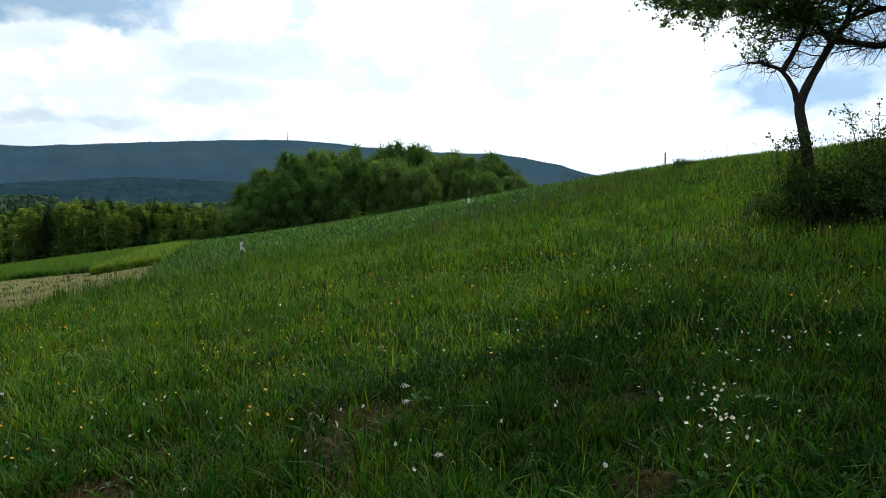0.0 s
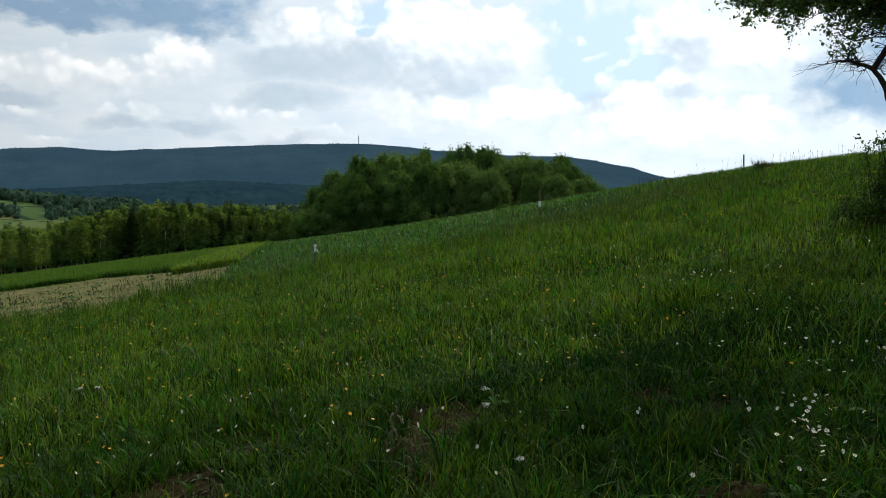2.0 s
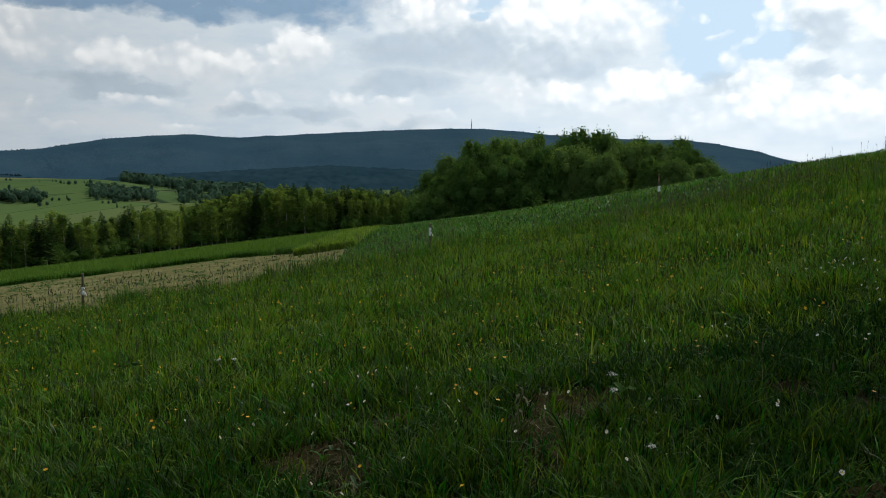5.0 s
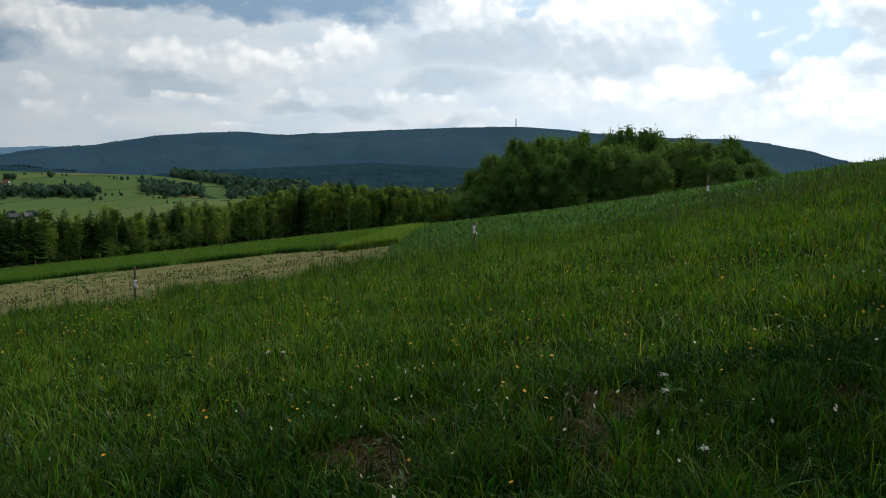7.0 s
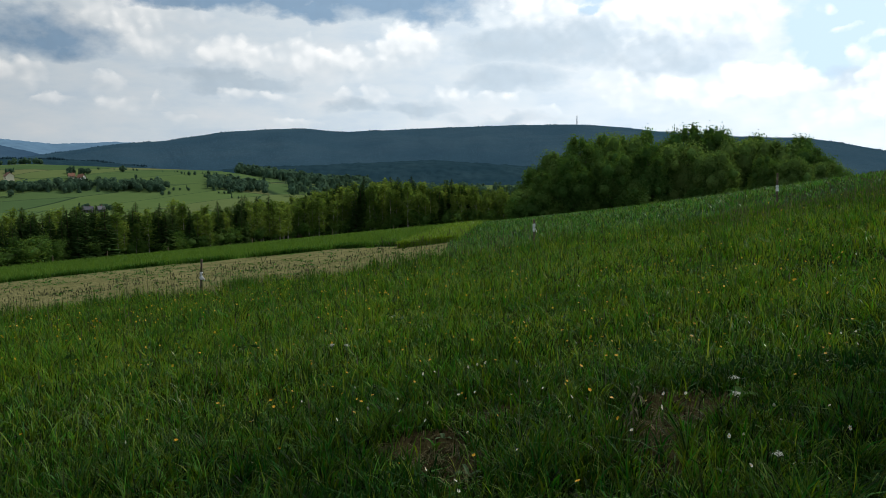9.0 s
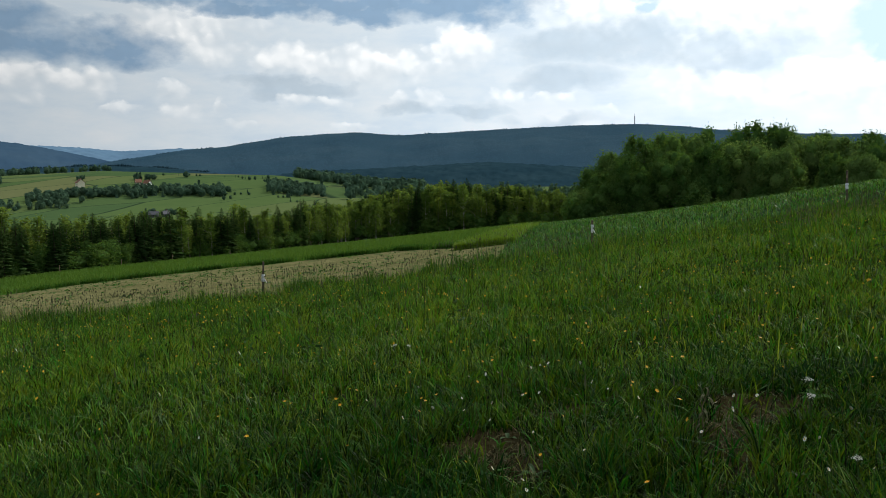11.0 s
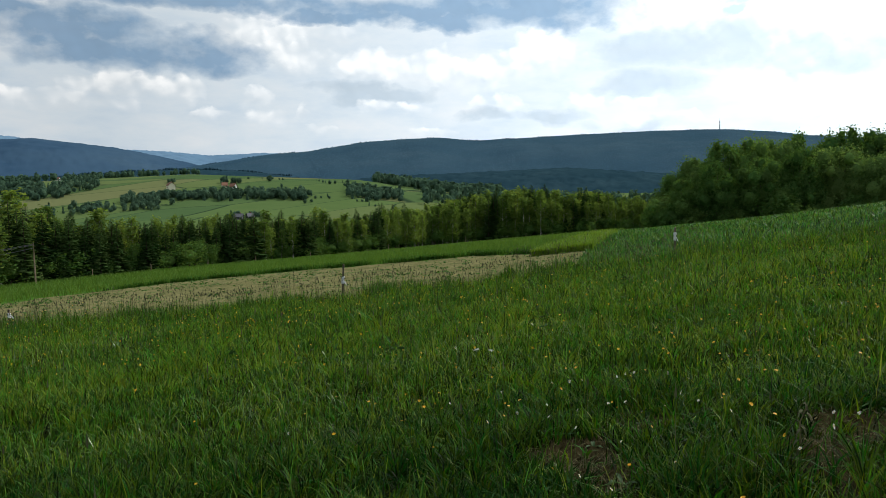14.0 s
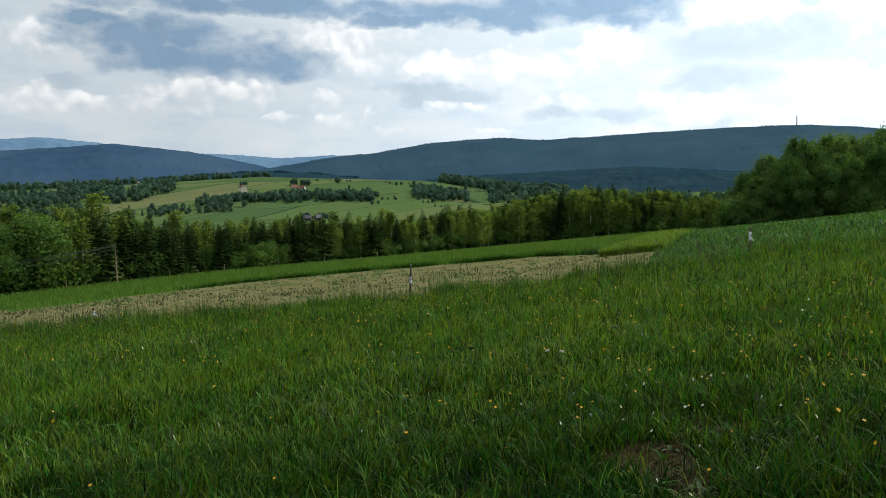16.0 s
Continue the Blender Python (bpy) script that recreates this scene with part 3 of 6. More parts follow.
def ground_sheet():
    azs = np.concatenate([np.arange(-180, -84, 4.0), np.arange(-84, 44, 0.6), np.arange(44, 180, 4.0)])
    rs = np.concatenate([[0.0], np.geomspace(0.6, 70, 110), np.geomspace(71.5, 4950, 110)])
    A, R = np.meshgrid(azs, rs)
    X, Y = polar(A, R)
    Z = height(X, Y)
    n = len(azs)
    V = np.stack([X, Y, Z], -1).reshape(-1, 3)
    i, j = np.meshgrid(np.arange(len(rs) - 1), np.arange(n), indexing="ij")
    a, b = (i * n + j).ravel(), (i * n + (j + 1) % n).ravel()
    F = np.stack([a, b, b + n, a + n], 1)
    c = V[F].mean(1)
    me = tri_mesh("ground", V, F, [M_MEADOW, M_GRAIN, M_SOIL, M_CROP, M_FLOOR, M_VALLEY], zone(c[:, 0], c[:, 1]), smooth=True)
    return tagged(new("ground", me), "rolling ground of meadow, fields, woodland floor and valley", "ground", kind="structure")


ground_sheet()


# ---------------------------------------------------------------- far hills
def ridge(name, profile, r, depth, foot, mat, label, seed, rough, trees=0.0, cover=0.0):
    """A wooded ridge whose crest runs at the distance r; profile: azimuth and elevation of the crest in degrees."""
    rs = np.random.default_rng(seed)
    pa, pe = np.array(profile, float).T
    az = np.arange(pa[0], pa[-1], 0.2)
    t = np.interp(az, pa, pe)
    k = np.ones(7) / 7
    t = np.convolve(np.pad(t, 3, "edge"), k, "valid")
    s = np.concatenate([np.linspace(0, 1, 56), np.linspace(1.06, 1.5, 8)])
    A, S = np.meshgrid(az, s)
    ph = rs.uniform(0, 6, 6)
    folds = sum(np.sin(A * f + p + 2.2 * np.sin(S * 2.6 + p)) * w for f, p, w in zip((0.5, 0.9, 1.7, 2.9, 5.1), ph, (0.4, 0.3, 0.2, 0.05, 0.0)))
    R = r - depth * (1 - S) + folds * depth * 0.035 * np.clip(1 - np.abs(S - 0.5) * 2, 0, 1)
    crest = 1.6 + r * np.tan(np.radians(np.interp(A, az, t)))
    rise = np.sin(np.clip(S, 0, 1) * np.pi / 2) ** 1.15
    Z = foot + (crest - foot) * np.where(S <= 1, rise, 1 - (S - 1) * 0.5)
    jag = rs.normal(size=Z.shape)
    jag = (jag + np.roll(jag, 1, 0) + np.roll(jag, 1, 1) + np.roll(jag, 2, 0)) / 2
    Z = Z + jag * rough * np.clip(S * 3, 0, 1)
    X, Y = polar(A, R)
    n = len(az)
    V = np.stack([X, Y, Z], -1).reshape(-1, 3)
    slope = V
    i, j = np.meshgrid(np.arange(len(s) - 1), np.arange(n - 1), indexing="ij")
    a = (i * n + j).ravel()
    F = np.stack([a, a + 1, a + n + 1, a + n], 1)
    ob = tagged(new(name, tri_mesh(name, V, F, mat)), label, "hill", kind="structure")
    if trees:
        # single treetops along the skyline
        m = int((az[-1] - az[0]) * trees)
        ta = rs.uniform(az[0], az[-1], m)
        tr = r - depth * rs.uniform(-0.01, 0.10, m)
        frac = 1 - (r - tr) / depth
        tz = foot + (1.6 + r * np.tan(np.radians(np.interp(ta, az, t))) - foot) * np.sin(np.clip(frac, 0, 1) * np.pi / 2) ** 1.15
        h = rs.uniform(3, 8, m) * (1 + 0.4 * np.sin(ta * 2.3)) * 0.75
        w = h * rs.uniform(0.22, 0.5, m)
        x, y = polar(ta, tr)
        ang = np.linspace(0, 2 * np.pi, 6)[:5]
        base = np.stack([x[:, None] + w[:, None] * np.cos(ang), y[:, None] + w[:, None] * np.sin(ang), np.repeat((tz - 3)[:, None], 5, 1)], -1)
        mid = np.stack([x[:, None] + 0.6 * w[:, None] * np.cos(ang + 0.5), y[:, None] + 0.6 * w[:, None] * np.sin(ang + 0.5), np.repeat((tz + 0.5 * h)[:, None], 5, 1)], -1)
        top = np.stack([x, y, tz + h], -1)[:, None]
        V = np.concatenate([base, mid, top], 1).reshape(-1, 3)
        F = []
        for q in range(5):
            q2 = (q + 1) % 5
            F += [(q, q2, q2 + 5), (q, q2 + 5, q + 5), (q + 5, q2 + 5, 10)]
        F = (np.arange(m)[:, None, None] * 11 + np.array(F)[None]).reshape(-1, 3)
        tagged(new("ridge_treetops", tri_mesh("ridge_treetops", V, F, mat)), "dark spruce treetops on the ridge and along its skyline, tinted for haze", "trees", kind="stuff")
    if cover:
        # the wood on the slope that faces the valley
        m = int(190 * cover)
        gi, gj = rs.integers(8, 55, m), rs.integers(0, int(np.searchsorted(az, 14.0)), m)
        mx = rs.random(m)[:, None]
        x, y, tz = (slope[gi * n + gj] * (1 - mx) + slope[gi * n + gj + 1] * mx + (slope[(gi + 1) * n + gj] - slope[gi * n + gj]) * rs.random(m)[:, None]).T
        h = rs.uniform(0.6, 2.8, m)
        w = rs.uniform(3.5, 6.0, m)
        turn = rs.uniform(0, 1.5, m)
        ring = [np.stack([x + w * np.cos(turn + q), y + w * np.sin(turn + q), tz - 3], -1) for q in (0, 1.57, 3.14, 4.71)]
        V = np.stack(ring + [np.stack([x, y, tz + h], -1)], 1).reshape(-1, 3)
        F = (np.arange(m)[:, None, None] * 5 + np.array([(0, 1, 4), (1, 2, 4), (2, 3, 4), (3, 0, 4)])[None]).reshape(-1, 3)
        tagged(new("ridge_wood", tri_mesh("ridge_wood", V, F, M_RIDGEWOOD, smooth=True)), "spruce wood covering the ridge slope, blue haze in its colour", "trees", kind="stuff")
    return ob


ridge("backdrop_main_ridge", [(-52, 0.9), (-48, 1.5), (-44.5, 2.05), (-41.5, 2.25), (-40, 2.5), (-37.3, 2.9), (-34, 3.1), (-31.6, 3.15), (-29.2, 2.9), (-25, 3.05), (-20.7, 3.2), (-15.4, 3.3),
      (-11.4, 3.3), (-8, 3.0), (-5, 2.6), (0, 2.2), (4.3, 2.0), (7, 1.5), (9, 1.05), (11, 0.4), (14, -0.3), (30, -0.6)], 3100, 1500, -45, M_RIDGE, "long spruce-covered ridge, blue haze put into its dark colour", 3, 0.4, 42, 330)
ridge("backdrop_low_wooded_spur", [(-47, -0.6), (-40, -0.1), (-36, 0.5), (-32, 0.55), (-26, 0.75), (-22, 0.9), (-17, 0.5), (-12, 0.2), (-6, -0.2), (4, -0.8)], 1900, 500, -50, M_SPUR, "low dark wooded spur in front of the ridge, tinted for haze", 5, 1.0, 0)
ridge("backdrop_left_hill", [(-86, 2.4), (-76, 2.5), (-70, 2.5), (-66, 2.7), (-62, 3.0), (-60, 3.15), (-57.5, 2.9), (-55, 2.6), (-52, 2.0), (-49, 1.3), (-45, 0.6)], 3900, 1500, -10, M_HILL, "distant wooded hill, blue haze put into its colour", 8, 1.2, 0)
ridge("backdrop_middle_hill", [(-58, 1.5), (-56, 2.55), (-52, 2.4), (-50, 2.2), (-48.5, 2.05), (-46.5, 2.15), (-44.6, 2.26), (-42.5, 2.1), (-38, 1.2)], 4300, 700, 0, M_HILL2, "distant hill at the head of the valley, paled for haze", 9, 2.0, 0)
ridge("backdrop_remote_mountain", [(-90, 3.0), (-72, 3.3), (-66.6, 3.48), (-64.3, 3.65), (-61.3, 3.33), (-58, 2.9), (-54, 2.2)], 4700, 600, 0, M_HILL2, "remote mountain behind the hills, paled for haze", 10, 2.0, 0)
ridge("backdrop_left_woods", [(-90, 0.2), (-75, 0.35), (-66, 0.4), (-60, 0.55), (-57, 0.75), (-54, 0.95), (-50, 1.1), (-46, 0.9), (-42, 0.4)], 2100, 500, -10, M_SPUR, "dark wooded rise behind the valley fields, tinted for haze", 12, 1.0, 40)


# ---------------------------------------------------------------- trees
def crown_points(n, rs, lobes, lo=0.55):
    """Points near the surface of several lobes (centre, radii), none deep inside another lobe."""
    C = np.array([l[0] for l in lobes], float)
    S = np.array([l[1] for l in lobes], float)
    vol = (S[:, 0] * S[:, 2])
    k = rs.choice(len(lobes), n, p=vol / vol.sum())
    d = rs.normal(size=(n, 3))
    d /= np.linalg.norm(d, axis=1)[:, None]
    P = C[k] + d * S[k] * rs.uniform(lo, 1.09, n)[:, None]
    keep = np.ones(n, bool)
    for c, s in zip(C, S):
        q = (((P - c) / s) ** 2).sum(1)
        keep &= q > lo * lo * 0.8
    return P[keep], (d / S[k])[keep]


def deciduous(seed, leaf, n=8000, low=0.12, slim=0.27, size=0.034):
    """A broad tree one metre high, with its limbs and a lobed, domed crown of leaf sprays."""
    rs = np.random.default_rng(seed)
    root = new("deciduous_tree")
    wood = [tube([(0, 0, 0), (0.004, 0, 0.2), (-0.006, 0.004, 0.45), (0.0, 0.0, 0.8)], [0.022, 0.018, 0.012, 0.003], 6)]
    lobes = [((0, 0, 0.48), (slim * 0.8, slim * 0.8, 0.36))]
    for i in range(40 if n > 4000 else 18):
        a, z = rs.uniform(0, 6.28), low + 0.08 + (0.86 - low - 0.08) * rs.random() ** 0.8
        d = slim * rs.uniform(0.55, 1.0) * math.sqrt(max(0.05, 1 - (max(0.0, z - 0.40) / 0.56) ** 2))
        c = (d * math.cos(a), d * math.sin(a), z)
        s = rs.uniform(0.045 if n > 4000 else 0.075, 0.15) * (slim / 0.3)
        lobes.append((c, (s, s, s * 1.2)))
        wood.append(tube([(0, 0, z * 0.55), c], [0.008, 0.002], 3))
    for i in range(3):
        lobes.append(((rs.uniform(-0.08, 0.08), rs.uniform(-0.08, 0.08), rs.uniform(0.82, 0.93)), (0.055, 0.055, 0.08)))
    P, out = crown_points(n, rs, lobes, 0.7 if n > 4000 else 0.55)
    k = P[:, 2] > low * rs.uniform(0.3, 1.2, len(P))
    P, out = P[k], out[k] + (P[k] - [0, 0, 0.45]) * 3
    part("trunk", tri_mesh("trunk", *join(wood), M_DARKBARK), root)
    bulk = [mass(c, np.array(q) * 0.66, rs, 7, 5) for c, q in (lobes if n > 4000 else lobes[:1])]
    part("crown", tri_mesh("crown", *join(bulk + [leaf_cards(P + rs.normal(size=P.shape) * (0.020 if n > 4000 else 0.012), size, rs, 0.2, 0.8, 0.8, out, 0.55)]), leaf), root)
    return root


def birch(seed):
    rs = np.random.default_rng(seed)
    root = new("birch_tree")
    bend = rs.uniform(-0.02, 0.02, 2)
    wood = [tube([(0, 0, 0), (bend[0], bend[1], 0.5), (bend[0] * 0.6, bend[1] * 1.4, 0.97)], [0.0085, 0.006, 0.0012], 6)]
    P = []
    for i in range(90):
        z = rs.uniform(0.14, 0.96)
        L = 0.10 * (1.02 - z) ** 0.5 * rs.uniform(0.4, 1.2) + 0.014
        a = rs.uniform(0, 6.28)
        o = np.array([bend[0], bend[1], z])
        tip = o + [L * math.cos(a), L * math.sin(a), L * rs.uniform(0.7, 1.7)]
        if i < 16:
            wood.append(tube([o, tip], [0.003, 0.0008], 3))
        s = rs.uniform(0.1, 1.05, 12)[:, None]
        P.append(o + (tip - o) * s + rs.normal(size=(12, 3)) * [0.013, 0.013, 0.03] - [0, 0, 0.012])
    part("trunk", tri_mesh("trunk", *join(wood), M_BIRCHBARK), root, "slender pale birch trunk")
    part("crown", tri_mesh("crown", *leaf_cards(np.concatenate(P), 0.031, rs, -0.3, 1.6, 0.55), M_BIRCH), root)
    return root


def spruce(seed):
    """Drooping tiers of needle sprays round a straight trunk."""
    rs = np.random.default_rng(seed)
    root = new("spruce_tree")
    V, F, n = [], [], 0
    z = 0.06
    while z < 0.985:
        R = 0.17 * (1 - z) ** 0.85 + 0.008
        m = 10 if z < 0.8 else 6
        for k in range(m):
            a = rs.uniform(0, 6.28)
            L = R * rs.uniform(0.6, 1.15)
            dr = rs.uniform(0.15, 0.5)
            u = np.array([math.cos(a), math.sin(a), 0])
            s = np.array([-u[1], u[0], 0])
            w = L * rs.uniform(0.2, 0.34)
            p0 = np.array([0, 0, z])
            p1 = p0 + u * L * 0.55 + [0, 0, -L * dr * 0.25]
            p2 = p0 + u * L + [0, 0, -L * dr * 0.55 + 0.006]
            hang = np.array([0, 0, -L * 0.22])
            V += [p0, p1 + s * w, p2, p1 - s * w, p1 + hang + u * L * 0.1, p1 + s * w * 0.6 + hang * 0.8, p2 + hang * 0.7]
            F += [(n, n + 1, n + 2), (n, n + 2, n + 3), (n, n + 4, n + 2), (n + 1, n + 5, n + 2), (n + 2, n + 6, n + 4)]
            n += 7
        z += 0.026 * (1.25 - z) + 0.004
    part("trunk", tri_mesh("trunk", *tube([(0, 0, 0), (0, 0, 0.5), (0, 0, 0.99)], [0.012, 0.008, 0.001], 6), M_DARKBARK), root)
    part("crown", tri_mesh("crown", np.array(V), np.array(F), M_SPRUCE), root)
    return root


def plant(proto, places, label, category, group):
    """Sets a copy of proto at each (x, y, height, width factor, turn); proto itself takes the last place."""
    tagged(proto, label, category, group)
    for i, (x, y, h, wf, turn) in enumerate(places):
        m = Matrix.Translation((x, y, float(height(x, y)) - 0.15)) @ Matrix.Rotation(turn, 4, "Z") @ Matrix.Diagonal((h * wf, h * wf, h, 1))
        if i < len(places) - 1:
            copy_thing(proto, m)
        else:
            proto.matrix_basis = m


FOREST_TOP = ([-90, -70, -66, -63.6, -61, -58, -55, -49.5, -46, -44, -41.5, -38.4, -36.3, -33.3, -30.2, -28.5, -26, -24.3, -22.6, -20.2, -17.8, -14],
              [-1.2, -1.2, -0.9, -0.7, -0.85, -1.7, -2.0, -2.2, -2.0, -2.4, -2.1, -2.35, -1.8, -1.8, -1.2, -0.85, -0.65, -0.4, -1.0, -0.85, -1.25, -1.6])
FOREST_FOOT = ([-100, -67, -52, -40, -29, -20, -10], [128, 130, 150, 171, 200, 202, 205])


def forest():
    rs = np.random.default_rng(21)
    sp, bi, de = [[] for _ in range(4)], [[] for _ in range(4)], [[] for _ in range(3)]
    for row in range(7):
        az = -79.0
        while az < -14.5:
            foot = float(np.interp(az, *FOREST_FOOT))
            a = az + rs.uniform(-0.3, 0.3)
            r = foot + 2.5 + row * 5.0 + rs.uniform(-1.8, 2.2)
            x, y = polar(a, r)
            top = float(np.interp(a, *FOREST_TOP)) + rs.normal() * 0.2 - (0.35 if row == 0 else 0.0) - (rs.uniform(0, 0.6))
            h = 1.6 + r * math.tan(radians(top)) - float(height(x, y))
            turn = rs.uniform(0, 6.28)
            p = rs.random()
            # who stands where along the edge
            if a < -63.5:
                kind = "de" if (row < 2 and p < 0.6) else ("bi" if p < 0.55 else "sp")
            elif a < -58.5:
                kind = "bi" if p < (0.5 if row > 1 else 0.25) else "sp"
            elif a < -46:
                kind = "sp" if p < 0.86 else ("de" if row == 0 else "bi")
            elif a < -36:
                kind = "sp" if p < 0.52 else ("bi" if p < 0.93 or row > 1 else "de")
            else:
                kind = "bi" if p < (0.84 if row < 3 else 0.5) else "sp"
            if kind == "sp":
                sp[rs.integers(4)].append((x, y, h + (0.6 if p < 0.2 else 0) + (rs.uniform(-0.3, 1.3) if a > -46 else 0), rs.uniform(1.25, 1.85), turn))
            elif kind == "bi":
                bi[rs.integers(4)].append((x, y, h * rs.uniform(0.88, 1.06), rs.uniform(1.5, 2.3), turn))
            else:
                de[rs.integers(3)].append((x, y, h * (rs.uniform(0.5, 0.75) if a > -60 else 0.95), rs.uniform(0.9, 1.2), turn))
            az += (1.0 if row else 0.75) * (0.75 if az > -37 else 1.0) * rs.uniform(0.7, 1.3) * 150 / foot
    # bushes and saplings close the edge near the ground
    bush = [[] for _ in range(3)]
    for row, step in ((0, 0.9), (3, 1.1), (7, 0.9)):
        az = -80.0
        while az < -14:
            r = float(np.interp(az, *FOREST_FOOT)) + 2.0 + row * 5 + rs.uniform(-1, 1)
            bush[rs.integers(3)].append((*polar(az, r), rs.uniform(2.4, 5.6) + (0 if row < 3 else (1.2 if row < 7 else 4.6)), rs.uniform(1.2, 1.8), rs.uniform(0, 6.28)))
            az += step * rs.uniform(0.7, 1.4)
    for i in range(3):
        plant(deciduous(64 + i, M_CROWN, 900, 0.0, 0.36, 0.055), bush[i], "dark green bushy sapling under the forest edge", "tree", "forest edge undergrowth")
    for i in range(4):
        plant(spruce(40 + i), sp[i], "dark green spruce with drooping branches at the forest edge", "tree", "forest edge trees")
        plant(birch(50 + i), bi[i], "slender light-green birch with pale trunk in the forest edge", "tree", "forest edge trees")
    for i in range(3):
        plant(deciduous(60 + i, M_CROWN, 2400, 0.03, 0.32, 0.036), de[i], "leafy light-green broadleaf tree at the forest edge", "tree", "forest edge trees")


forest()


def copse():
    """The stand of tall broadleaf trees behind the brow of the field."""
    rs = np.random.default_rng(33)
    spots = [(-15.4, -1.2, 170), (-14.4, 0.5, 176), (-12.9, 1.6, 178), (-11.2, 2.75, 172), (-9.4, 2.9, 176), (-7.9, 2.75, 186), (-6.5, 3.05, 188), (-5.2, 2.4, 192), (-3.7, 3.35, 186),
             (-1.9, 3.2, 186), (-0.4, 2.4, 184), (0.9, 2.5, 188), (2.3, 2.2, 184), (3.5, 2.45, 186), (4.6, 1.6, 180), (5.5, 0.6, 176), (-6.2, 2.0, 166), (-1.7, 1.5, 168), (-11.6, 1.2, 164),
             (-8.6, 1.5, 164), (-3.9, 2.1, 172), (1.6, 1.1, 166), (3.4, 0.9, 164), (-13.6, 0.1, 164), (6.2, -0.1, 172)]
    lists = [[] for _ in range(5)]
    for i, (az, top, r) in enumerate(spots):
        x, y = polar(az, r)
        h = 1.6 + r * math.tan(radians(top)) - float(height(x, y))
        lists[i % 5].append((x, y, h, rs.uniform(0.85, 1.1) * (17 / h) ** 0.3, rs.uniform(0, 6.28)))
    low = []
    for az in np.arange(-15.6, 6.6, 0.9):
        low.append((*polar(az + rs.uniform(-0.3, 0.3), 163 + rs.uniform(-3, 5)), rs.uniform(3.5, 6.5), rs.uniform(1.2, 1.7), rs.uniform(0, 6.28)))
    plant(deciduous(90, M_CROWN, 2200, 0.0, 0.36, 0.05), low, "dark green bush under the broadleaf trees", "bush", "bushes under the broadleaf stand")
    for i in range(5):
        plant(deciduous(80 + i, M_CROWN if i in (1, 3, 4) else M_CROWN2, 12000, 0.02, (0.35, 0.28, 0.32, 0.26, 0.31)[i], 0.022), lists[i], "tall leafy green broadleaf tree in a dense stand", "tree", "stand of broadleaf trees")


copse()


